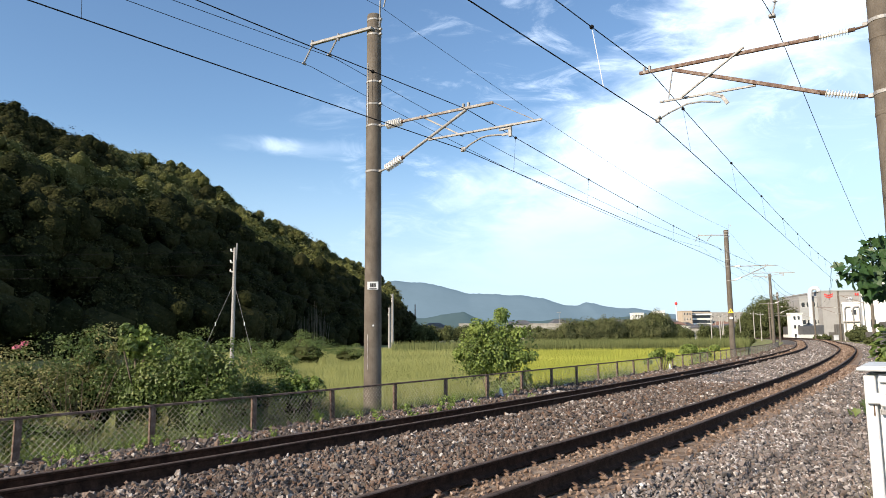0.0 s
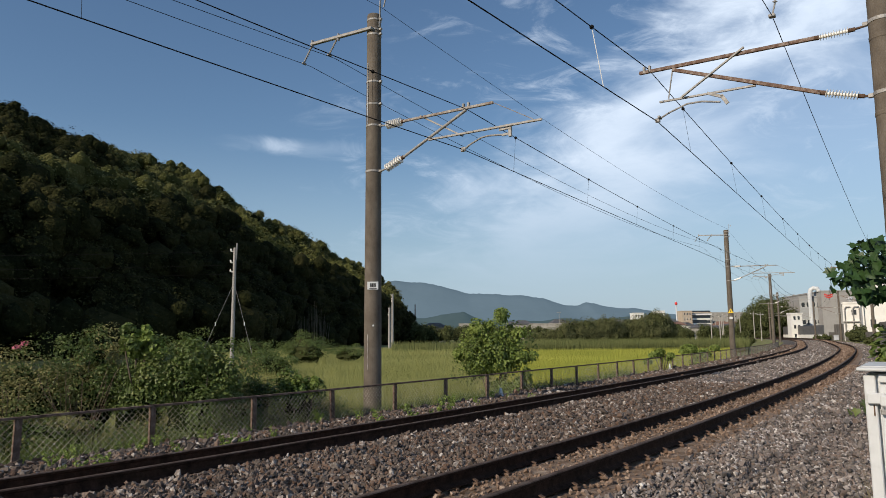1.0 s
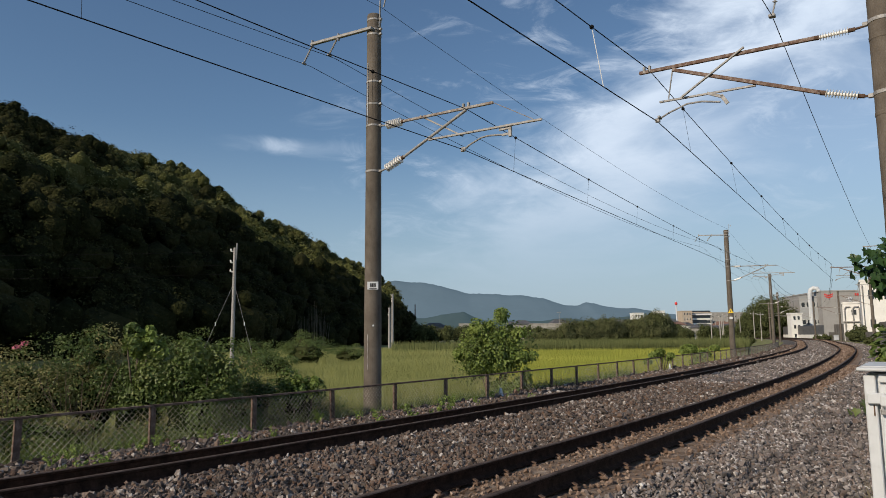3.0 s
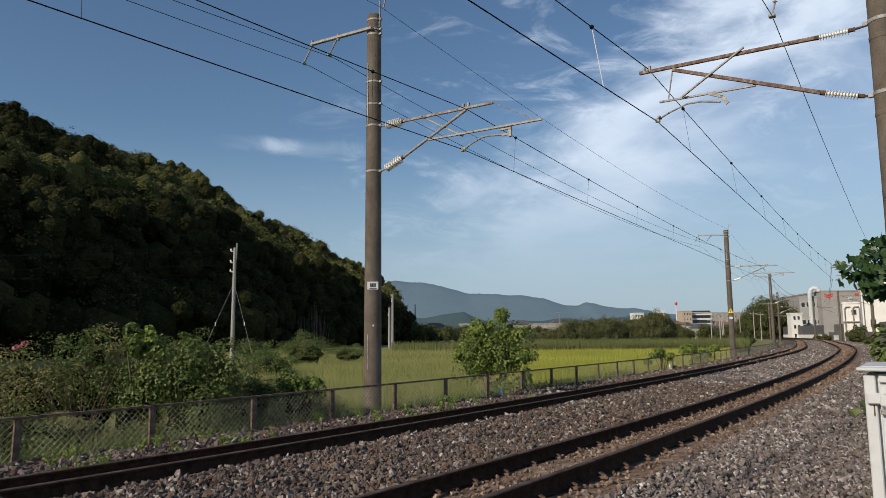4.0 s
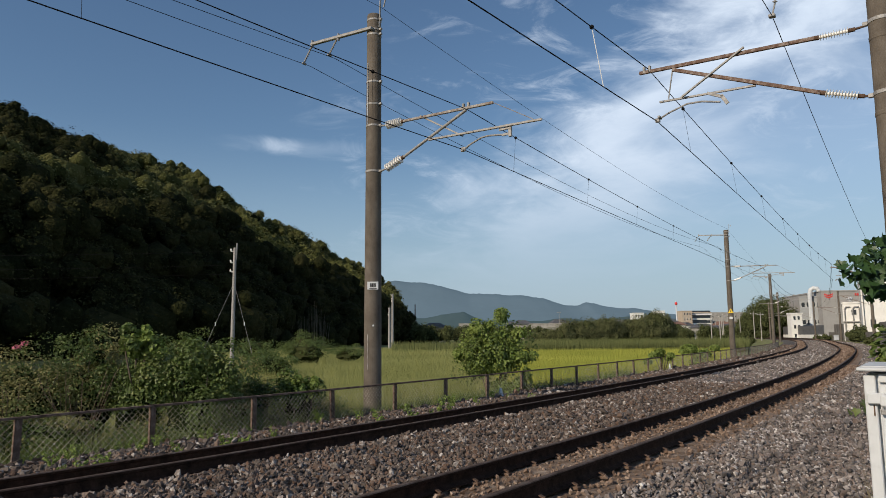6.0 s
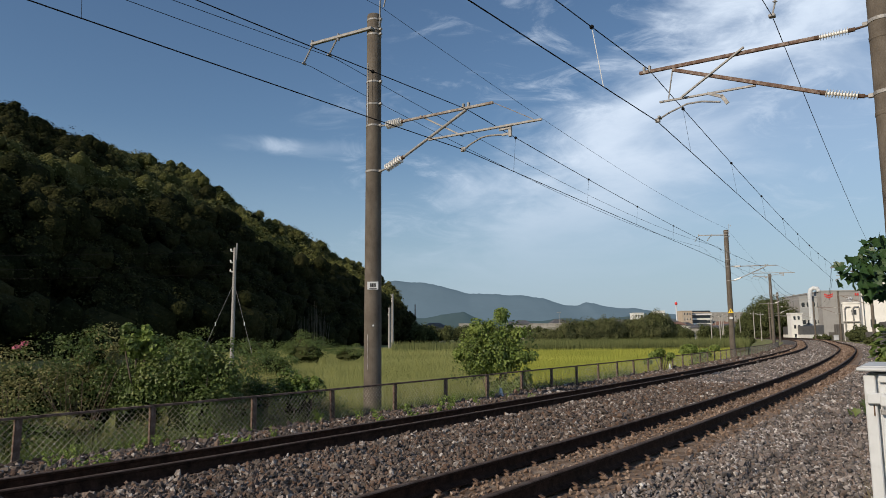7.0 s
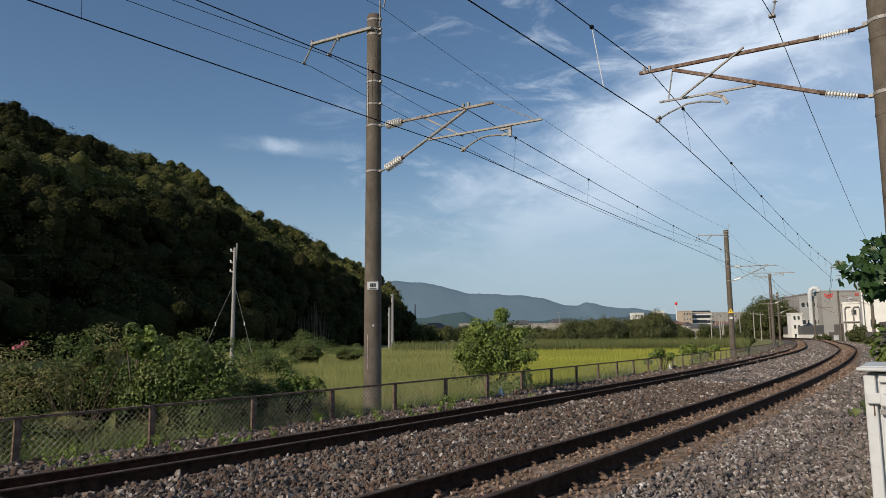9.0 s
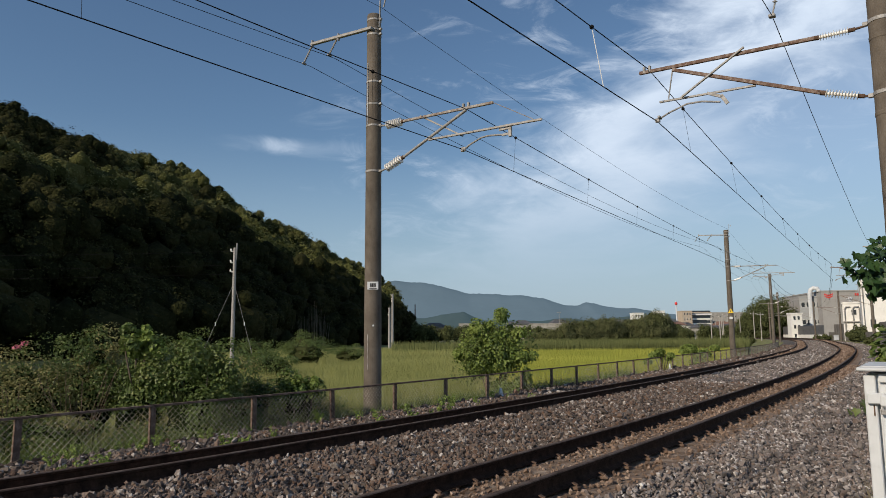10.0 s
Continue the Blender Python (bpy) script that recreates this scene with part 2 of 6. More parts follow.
M["leaf_bright"] = material("bright_shrub_leaves", [(0.1, 0.15, 0.03), (0.2, 0.27, 0.06), (0.32, 0.38, 0.11)], scale=0.8, rough=0.6, bump=0, island=0.5, translucent=0.3)
M["leaf_branch"] = material("glossy_lobed_leaf", [(0.02, 0.05, 0.014), (0.035, 0.075, 0.022), (0.05, 0.1, 0.03)], scale=3, rough=0.42, bump=0.1, island=0.3, translucent=0.2)
M["bark"] = material("grey_brown_bark", [(0.07, 0.055, 0.04), (0.14, 0.11, 0.085)], scale=8, rough=0.9, bump=0.4)
# near-black colour that stands for the shade deep inside a shrub
M["core"] = material("inner_shade_tint", [(0.008, 0.012, 0.005), (0.016, 0.022, 0.009)], scale=2, rough=1.0, bump=0.5, spec=0.0)
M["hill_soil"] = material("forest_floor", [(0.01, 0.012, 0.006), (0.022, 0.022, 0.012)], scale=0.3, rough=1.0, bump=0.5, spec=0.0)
M["flower"] = material("pink_blossom", [(0.5, 0.12, 0.2), (0.62, 0.2, 0.28)], scale=4, rough=0.7, bump=0, translucent=0.2)
M["concrete"] = material("stained_concrete", [(0.2, 0.19, 0.17), (0.32, 0.305, 0.28), (0.38, 0.36, 0.33)], scale=0.8, rough=0.9, bump=0.2, bump_scale=20)
M["grey_wall"] = material("grey_cladding", [(0.27, 0.26, 0.25), (0.33, 0.32, 0.31)], scale=0.4, rough=0.7, bump=0.1)
M["white_wall"] = material("white_plaster_wall", [(0.62, 0.61, 0.58), (0.75, 0.74, 0.71)], scale=0.5, rough=0.75, bump=0.05)
M["beige_wall"] = material("beige_render_wall", [(0.36, 0.29, 0.22), (0.46, 0.38, 0.3)], scale=0.5, rough=0.85, bump=0.05)
M["roof_tile"] = material("dark_grey_tile_roof", [(0.06, 0.06, 0.065), (0.12, 0.12, 0.125)], scale=2, rough=0.7, bump=0.2)
M["roof_brown"] = material("brown_tile_roof", [(0.14, 0.08, 0.06), (0.22, 0.13, 0.1)], scale=2, rough=0.8, bump=0.2)
M["glass"] = material("dark_window_glass", [(0.02, 0.025, 0.03), (0.04, 0.045, 0.05)], scale=1, rough=0.08, bump=0, spec=0.6)
# distance haze put into colour and glow; the hills emit no light themselves
M["mountain"] = plain_glow("haze_painted_mountain", (0.05, 0.07, 0.09), (0.088, 0.128, 0.155))
M["foothill"] = plain_glow("haze_painted_foothill", (0.04, 0.055, 0.05), (0.04, 0.065, 0.078))


# ---- mesh helpers ----
def mesh_from(name, verts, faces, mats, slots=None, smooth=False):
    me = bpy.data.meshes.new(name)
    verts = np.asarray(verts, dtype=np.float64).reshape(-1, 3)
    if isinstance(faces, np.ndarray):
        n, k = faces.shape
        me.vertices.add(len(verts))
        me.vertices.foreach_set("co", verts.ravel())
        me.loops.add(n * k)
        me.loops.foreach_set("vertex_index", faces.astype(np.int32).ravel())
        me.polygons.add(n)
        me.polygons.foreach_set("loop_start", np.arange(0, n * k, k, dtype=np.int32))
        me.update(calc_edges=True)
    else:
        me.from_pydata(verts.tolist(), [], faces)
    for m in (mats if isinstance(mats, (list, tuple)) else [mats]):
        me.materials.append(m)
    if slots is not None:
        me.polygons.foreach_set("material_index", np.asarray(slots, dtype=np.int32))
    me.polygons.foreach_set("use_smooth", np.full(len(me.polygons), smooth, dtype=bool))
    return me


def part(name, geo, mat, parent=None, label="", smooth=False, at=None):
    """Links one piece of geometry (verts, faces) as one mesh object, under a thing or a part."""
    ob = new(name, mesh_from(name, geo[0], geo[1], mat, smooth=smooth))
    if parent is not None:
        ob.parent = parent
    if at is not None:
        ob.matrix_basis = at
    return tagged(ob, label=label)


def thing(name, label, category, m=None, group="", kind=""):
    ob = new(name)
    ob.empty_display_size = 0.1
    if m is not None:
        ob.matrix_basis = m
    return tagged(ob, label, category, group, kind)


def join(*geos):
    v, f = [], []
    for gv, gf in geos:
        base = len(v)
        v.extend([tuple(p) for p in gv])
        f.extend([[i + base for i in face] for face in gf])
    return v, f


def moved(geo, m):
    return [tuple(m @ Vector(p)) for p in geo[0]], geo[1]


def box(x0, x1, y0, y1, z0, z1, bevel=0.0):
    bm = bmesh.new()
    bmesh.ops.create_cube(bm, size=1)
    bmesh.ops.scale(bm, vec=(x1 - x0, y1 - y0, z1 - z0), verts=bm.verts)
    bmesh.ops.translate(bm, vec=((x0 + x1) / 2, (y0 + y1) / 2, (z0 + z1) / 2), verts=bm.verts)
    if bevel:
        bmesh.ops.bevel(bm, geom=bm.edges[:], offset=bevel, segments=1, affect="EDGES")
    bm.verts.index_update()
    geo = [tuple(v.co) for v in bm.verts], [[v.index for v in f.verts] for f in bm.faces]
    bm.free()
    return geo


def tube(points, radius, sides=6, cap=True):
    pts = [Vector(p) for p in points]
    rad = radius if isinstance(radius, (list, tuple)) else [radius] * len(pts)
    v, f = [], []
    for i, p in enumerate(pts):
        d = (pts[min(i + 1, len(pts) - 1)] - pts[max(i - 1, 0)]).normalized()
        a = d.cross(Vector((0, 0, 1)))
        if a.length < 1e-3:
            a = d.cross(Vector((0, 1, 0)))
        a.normalize()
        b = d.cross(a)
        for k in range(sides):
            w = 2 * math.pi * k / sides
            v.append(tuple(p + rad[i] * (a * math.cos(w) + b * math.sin(w))))
    for i in range(len(pts) - 1):
        for k in range(sides):
            k2 = (k + 1) % sides
            f.append([i * sides + k, i * sides + k2, (i + 1) * sides + k2, (i + 1) * sides + k])
    if cap:
        f.append(list(range(sides))[::-1])
        f.append([(len(pts) - 1) * sides + k for k in range(sides)])
    return v, f


def lathe(profile, sides=20):
    """A turned shape about z: profile of (radius, height) pairs."""
    v, f = [], []
    for r, z in profile:
        for k in range(sides):
            w = 2 * math.pi * k / sides
            v.append((r * math.cos(w), r * math.sin(w), z))
    for i in range(len(profile) - 1):
        for k in range(sides):
            k2 = (k + 1) % sides
            f.append([i * sides + k, i * sides + k2, (i + 1) * sides + k2, (i + 1) * sides + k])
    f.append(list(range(sides))[::-1])
    f.append([(len(profile) - 1) * sides + k for k in range(sides)])
    return v, f


def between(a, b):
    """The pose that takes z from a towards b."""
    a, b = Vector(a), Vector(b)
    return Matrix.Translation(a) @ (b - a).to_track_quat("Z", "Y").to_matrix().to_4x4()


def bar(a, b, w, h):
    """A square-edged bar from a to b."""
    n = (Vector(b) - Vector(a)).length
    return moved(box(-w / 2, w / 2, -h / 2, h / 2, 0, n, min(w, h) * 0.12), between(a, b))


def insulator(a, b, discs, r_disc, r_core):
    n = (Vector(b) - Vector(a)).length
    prof = [(r_core, 0)]
    for i in range(discs):
        z0 = n * (i + 0.2) / discs
        z1 = n * (i + 0.62) / discs
        prof += [(r_core, z0), (r_disc, (z0 + z1) / 2 - n * 0.06 / discs), (r_disc * 0.96, (z0 + z1) / 2 + n * 0.06 / discs), (r_core, z1)]
    prof.append((r_core, n))
    return moved(lathe(prof, 14), between(a, b))


# ---- the line of the railway ----
STEP = 0.5
RUN = np.arange(-90, 420, STEP)
BEND = np.interp(RUN, [0, 40, 70, 100, 140, 190, 240], [-0.00373, -0.00106, -0.00235, 0.0003, -0.00169, -0.00238, -0.00223])
HEAD = np.concatenate([[0], np.cumsum((BEND[1:] + BEND[:-1]) / 2 * STEP)])
HEAD += 0.65305 - np.interp(0, RUN, HEAD)
LX = np.concatenate([[0], np.cumsum((np.sin(HEAD)[1:] + np.sin(HEAD)[:-1]) / 2 * STEP)])
LY = np.concatenate([[0], np.cumsum((np.cos(HEAD)[1:] + np.cos(HEAD)[:-1]) / 2 * STEP)])
LX += -0.113 - np.interp(0, RUN, LX)
LY += 6.0 - np.interp(0, RUN, LY)


def line_np(s, off):
    """Plan places at s metres along the near track and off metres to its right."""
    x, y, h = np.interp(s, RUN, LX), np.interp(s, RUN, LY), np.interp(s, RUN, HEAD)
    return x + np.cos(h) * off, y - np.sin(h) * off, h


def on_line(s, off, z=0.0):
    x, y, _ = line_np(s, off)
    return Vector((float(x), float(y), z))


def line_pose(s, off, z=0.0, flip=False):
    """Local x points across the track to the right (to the left if flipped), y along it."""
    x, y, h = line_np(s, off)
    return Matrix.Translation((float(x), float(y), z)) @ Matrix.Rotation(-float(h) + (math.pi if flip else 0), 4, "Z")


GAUGE = 1.132
SPACING = 3.98
CANT = 0.097
FIELD = -1.05
# cross-section of the trackbed: offset to the right of the near track, height
BED = [(-16, FIELD - 0.1), (-9.0, -1.0), (-7.9, -0.72), (-7.1, -0.42), (-6.4, -0.30), (-5.6, -0.27), (-5.1, -0.29), (-4.55, -0.275), (-3.41, -0.185),
       (-2.8, -0.165), (-2.0, -0.2), (-1.2, -0.2), (-0.57, -0.185), (0.57, -0.09), (1.0, -0.08), (1.5, -0.14), (2.2, -0.28), (3.0, -0.37), (4.2, -0.4),
       (9.0, -0.42), (16.0, -0.5), (22.0, FIELD - 0.1)]
BO, BZ = [b[0] for b in BED], [b[1] for b in BED]


def bed_height(off):
    return np.interp(off, BO, BZ)


def sweep(offsets, heights, s_values):
    """A strip swept along the line; returns verts and quads as arrays."""
    s, o = np.meshgrid(s_values, offsets, indexing="ij")
    x, y, _ = line_np(s, o)
    z = np.broadcast_to(np.asarray(heights), s.shape)
    v = np.stack([x, y, z], -1).reshape(-1, 3)
    n, k = s.shape
    i = (np.arange(n - 1)[:, None] * k + np.arange(k - 1)[None, :]).ravel()
    return v, np.stack([i, i + 1, i + k + 1, i + k], 1)


# ---- ground ----
def make_ground():
    r = np.concatenate([np.arange(0, 60, 6.0), np.geomspace(60, 4600, 36)])
    a = np.linspace(0, 2 * math.pi, 73)[:-1]
    v = [(0, 0, FIELD)]
    for q in r[1:]:
        for w in a:
            v.append((q * math.cos(w), q * math.sin(w), FIELD))
    f = [[0, 1 + k, 1 + (k + 1) % 72] for k in range(72)]
    for i in range(len(r) - 2):
        for k in range(72):
            k2 = (k + 1) % 72
            f.append([1 + i * 72 + k, 1 + (i + 1) * 72 + k, 1 + (i + 1) * 72 + k2, 1 + i * 72 + k2])
    tagged(part("ground", (v, f), M["field_soil"]), "flat green farmland ground around the railway", "ground", kind="structure")


make_ground()


def make_trackbed():
    offs = np.unique(np.concatenate([np.arange(-16, -7, 0.8), np.arange(-7, 5, 0.2), np.arange(5, 22.1, 1.0)]))
    s = np.concatenate([np.arange(-60, 40, 0.5), np.arange(40, 330, 2.0)])
    v, f = sweep(offs, bed_height(offs), s)
    v[:, 2] += np.array([0.02 * noise.noise(Vector((p[0] * 0.9, p[1] * 0.9, 0))) for p in v])
    mid = (offs[:-1] + offs[1:]) / 2
    slot = np.where((mid > -6.6) & (mid < 4.6), 0, 2)
    slot = np.where(((mid > -0.75) & (mid < 1.05)) | ((mid > -4.7) & (mid < -3.2)), 1, slot)
    slots = np.tile(slot, len(s) - 1)
    ob = new("trackbed", mesh_from("trackbed", v, f, [M["bed"], M["rust_dirt"], M["field_soil"]], slots, smooth=True))
    tagged(ob, "low gravel embankment under two railway tracks", "trackbed", kind="structure")


make_trackbed()

RAIL_SECTION = [(-0.0635, -0.153), (-0.0635, -0.142), (-0.02, -0.126), (-0.0075, -0.11), (-0.0075, -0.045), (-0.03, -0.034), (-0.0325, -0.01), (-0.026, -0.001), (0, 0.0),
                (0.026, -0.001), (0.0325, -0.01), (0.03, -0.034), (0.0075, -0.045), (0.0075, -0.11), (0.02, -0.126), (0.0635, -0.142), (0.0635, -0.153)]


def make_rail(parent, off, z):
    s = np.concatenate([np.arange(-60, 130, 1.0), np.arange(130, 330, 2.0)])
    v, f = sweep([off + p[0] for p in RAIL_SECTION], [z + p[1] for p in RAIL_SECTION], s)
    slot = np.zeros(len(RAIL_SECTION) - 1, dtype=int)
    slot[6:10] = 1
    ob = new("rail", mesh_from("rail", v, f, [M["rail_side"], M["rail_top"]], np.tile(slot, len(s) - 1)))
    ob.parent = parent
    return ob


def make_track(centre, z_left, z_right, label, pieces_from, pieces_to):
    track = thing("railway_track", label, "railway track")
    clip_mesh = mesh_from("rail_clip", *moved(join(box(-0.055, 0.05, -0.045, 0.045, -0.035, 0.004, 0.006), moved(box(-0.05, 0.015, -0.03, 0.03, 0.0, 0.016, 0.004), Matrix.Translation((0, 0, 0.016)) @ Matrix.Rotation(0.35, 4, "Y")),
                                             box(0.0, 0.03, -0.02, 0.02, 0.0, 0.03, 0.005)), Matrix.Scale(0.8, 4)), M["rust"])
    sleeper_mesh = mesh_from("sleeper", *box(-1.0, 1.0, -0.11, 0.11, -0.12, 0.0, 0.012), M["sleeper"])
    for side, z in ((-1, z_left), (1, z_right)):
        off = centre + side * GAUGE / 2
        rail = make_rail(track, off, z)
        far = []
        for i, s in enumerate(np.arange(-6.0, 110.0, 0.61)):
            for d in (-0.105, 0.105):
                m = line_pose(s + random.uniform(-0.015, 0.015), off + d, z - 0.148, flip=d < 0) @ Matrix.Rotation(random.uniform(-0.1, 0.1), 4, "Z")
                if pieces_from < s < pieces_to and (d > 0):
                    ob = new("rail_clip", clip_mesh)
                    ob.parent, ob.matrix_basis = rail, m
                elif s < 70 and pieces_to > 0:
                    far.append(moved(box(-0.05, 0.05, -0.045, 0.045, -0.03, 0.05), m))
        if far:
            tagged(part("rail_clips", join(*far), M["rust"], rail), kind="stuff")
    tilt = math.atan2(z_right - z_left, GAUGE)
    for s in np.arange(-6.3, 45.0, 0.61):
        ob = new("sleeper", sleeper_mesh)
        ob.parent = track
        ob.matrix_basis = line_pose(s, centre, (z_left + z_right) / 2 - 0.205) @ Matrix.Rotation(-tilt, 4, "Y")
    return track


make_track(0.0, 0.0, CANT, "rusty railway track with clipped rails on gravel ballast", -6.5, 40)
make_track(-SPACING, -0.102, -0.005, "rusty railway track beside a low wire fence", 0, 0)


# ---- ballast ----
def stone_shapes(count):
    shapes = []
    for _ in range(count):
        bm = bmesh.new()
        for corner in range(8):
            x, y, z = (1 if corner & 1 else -1), (1 if corner & 2 else -1), (1 if corner & 4 else -1)
            bm.verts.new((0.78 * x + random.uniform(-0.4, 0.4), 0.58 * y + random.uniform(-0.34, 0.34), 0.45 * z + random.uniform(-0.28, 0.28)))
        hull = bmesh.ops.convex_hull(bm, input=bm.verts[:])
        bmesh.ops.delete(bm, geom=[e for e in hull["geom_interior"] if isinstance(e, bmesh.types.BMVert)], context="VERTS")
        bmesh.ops.triangulate(bm, faces=bm.faces[:])
        bm.verts.index_update()
        shapes.append((np.array([v.co for v in bm.verts]), np.array([[v.index for v in f.verts] for f in bm.faces])))
        bm.free()
    return shapes


STONES = stone_shapes(30)


def random_turns(n):
    q = np.random.normal(size=(n, 4))
    q /= np.linalg.norm(q, axis=1)[:, None]
    w, x, y, z = q.T
    return np.stack([np.stack([1 - 2 * (y * y + z * z), 2 * (x * y - z * w), 2 * (x * z + y * w)], -1),
                     np.stack([2 * (x * y + z * w), 1 - 2 * (x * x + z * z), 2 * (y * z - x * w)], -1),
                     np.stack([2 * (x * z - y * w), 2 * (y * z + x * w), 1 - 2 * (x * x + y * y)], -1)], 1)


def scatter_stones(name, zones, mat, label):
    """zones: (s from, s to, offset from, offset to, stones per square metre, radius, sink)."""
    vs, fs, base = [], [], 0
    for s0, s1, o0, o1, per, radius, sink in zones:
        n = int((s1 - s0) * (o1 - o0) * per)
        s, o = np.random.uniform(s0, s1, n), np.random.uniform(o0, o1, n)
        x, y, _ = line_np(s, o)
        r = radius * np.exp(np.random.normal(0, 0.24, n))
        z = bed_height(o) + r * np.random.uniform(-0.5, 1.5, n) - sink
        turn = random_turns(n)
        kind = np.random.randint(0, len(STONES), n)
        for k, (sv, sf) in enumerate(STONES):
            pick = np.nonzero(kind == k)[0]
            if not len(pick):
                continue
            v = np.einsum("nij,vj->nvi", turn[pick], sv) * r[pick][:, None, None]
            v += np.stack([x[pick], y[pick], z[pick]], -1)[:, None, :]
            f = sf[None] + (np.arange(len(pick)) * len(sv))[:, None, None] + base
            vs.append(v.reshape(-1, 3))
            fs.append(f.reshape(-1, 3))
            base += len(pick) * len(sv)
    ob = new(name, mesh_from(name, np.concatenate(vs), np.concatenate(fs), mat))
    tagged(ob, label, "ballast", kind="stuff")


scatter_stones("ballast_stones", [
    (1.2, 8, 1.05, 4.5, 1120, 0.0195, 0.0), (-18, 1.2, 0.98, 4.5, 40, 0.045, 0.01), (8, 18, 1.05, 4.5, 330, 0.029, 0.0), (18, 36, 1.1, 4.4, 150, 0.031, 0.0), (36, 150, 1.0, 4.0, 18, 0.042, 0.0),
    (17, 26, -3.34, -0.64, 260, 0.032, 0.0), (26, 45, -3.33, -0.66, 110, 0.034, 0.0), (45, 150, -3.2, -0.75, 20, 0.042, 0.0)],
    M["ballast"], "grey crushed stone ballast beside the near track")
scatter_stones("brown_ballast_stones", [
    (-1.7, 6, -3.34, -0.64, 780, 0.024, 0.0), (6, 14, -3.34, -0.64, 480, 0.028, 0.0), (14, 18, -3.34, -0.64, 330, 0.03, 0.0), (-18, -1.7, -3.34, -0.64, 40, 0.045, 0.01), (-18, -1.7, -6.4, -4.63, 40, 0.045, 0.01),
    (-1.7, 12, -6.4, -4.63, 430, 0.029, 0.0), (12, 26, -6.4, -4.63, 200, 0.038, 0.0), (26, 45, -6.2, -4.66, 80, 0.05, 0.0), (45, 100, -6.3, -4.7, 20, 0.055, 0.01)],
    M["ballast_brown"], "dark iron-stained crushed stone between the tracks")
scatter_stones("rusty_ballast_stones", [
    (0.5, 14, -0.48, 0.46, 170, 0.02, 0.006), (14, 34, -0.48, 0.46, 100, 0.028, 0.01), (34, 170, -0.48, 0.46, 24, 0.045, 0.01), (-2, 30, -4.4, -3.56, 60, 0.028, 0.01), (30, 170, -4.45, -3.5, 16, 0.045, 0.01), (0.5, 14, 0.66, 1.15, 130, 0.019, 0.006), (14, 30, 0.66, 1.1, 130, 0.03, 0.01)],
    M["ballast_rusty"], "rust-dusted stones half buried between the rails")


# ---- wire fence along the far track ----
def make_fence():
    fence = thing("wire_fence", "low rusty chain-link fence with steel posts beside the track", "fence")
    off, pitch, high = -6.45, 1.965, 0.635
    post_mesh = mesh_from("post", *join(box(-0.045, 0.045, -0.004, 0.004, -0.15, high), box(-0.045, -0.037, -0.004, 0.05, -0.15, high)), M["fence_steel"])
    posts = np.arange(-0.74 - 3 * pitch, 92, pitch)
    rnd = random.Random(4)
    tops = []
    for s in posts:
        x, y, h = line_np(s, off)
        ob = new("post", post_mesh)
        ob.parent = fence
        lean = Matrix.Rotation(rnd.uniform(-0.015, 0.015), 4, "X") @ Matrix.Rotation(rnd.uniform(-0.02, 0.02), 4, "Y")
        ob.matrix_basis = Matrix.Translation((float(x), float(y), -0.30)) @ Matrix.Rotation(-float(h) + math.pi / 2, 4, "Z") @ lean
        tops.append(Vector((float(x), float(y), -0.30 + high)))
    for a, b in zip(tops, tops[1:]):
        part("top_rail", bar(a - Vector((0, 0, 0.02)), b - Vector((0, 0, 0.02)), 0.05, 0.035), M["fence_steel"], fence)
        run = (b - a)
        flat = run.normalized()
        side = Vector((-flat.y, flat.x, 0)) * 0.004
        n, wires = run.length, []
        gap = 0.096 if a.y < 40 else 0.13
        bottom, top = -0.27, a.z - 0.04
        tall = top - bottom
        k = -int(tall / gap) - 1
        while k * gap < n:
            for rise in (1, -1):
                p0, p1 = k * gap, k * gap + tall
                q0, q1 = max(p0, 0.0), min(p1, n)
                if q1 - q0 > 0.03:
                    z0 = bottom + (q0 - p0) if rise > 0 else top - (q0 - p0)
                    z1 = bottom + (q1 - p0) if rise > 0 else top - (q1 - p0)
                    c0, c1 = Vector((a.x, a.y, 0)) + flat * q0, Vector((a.x, a.y, 0)) + flat * q1
                    c0.z, c1.z = z0, z1
                    wires.append(tube([c0 + side * rise, c1 + side * rise], 0.0025 if rise > 0 else 0.0024, 3, cap=False))
            k += 1
        part("chain_link_panel", join(*wires), M["mesh_wire"], fence)


make_fence()


# ---- overhead line poles ----
def pole_shaft(top, r_base, r_top):
    return lathe([(r_base, -0.5), (r_base, 0.0), ((r_base + r_top) / 2, top / 2), (r_top, top - 0.02), (r_top * 0.93, top)], 28)


def band(z, r, wide=0.06):
    return join(lathe([(r, z - wide / 2), (r + 0.008, z - wide / 2 + 0.004), (r + 0.008, z + wide / 2 - 0.004), (r, z + wide / 2)], 24),
                box(r - 0.005, r + 0.07, -0.03, 0.03, z - wide / 2, z + wide / 2, 0.004))


def steady_arm(pts, r):
    return tube(pts, r, 8)


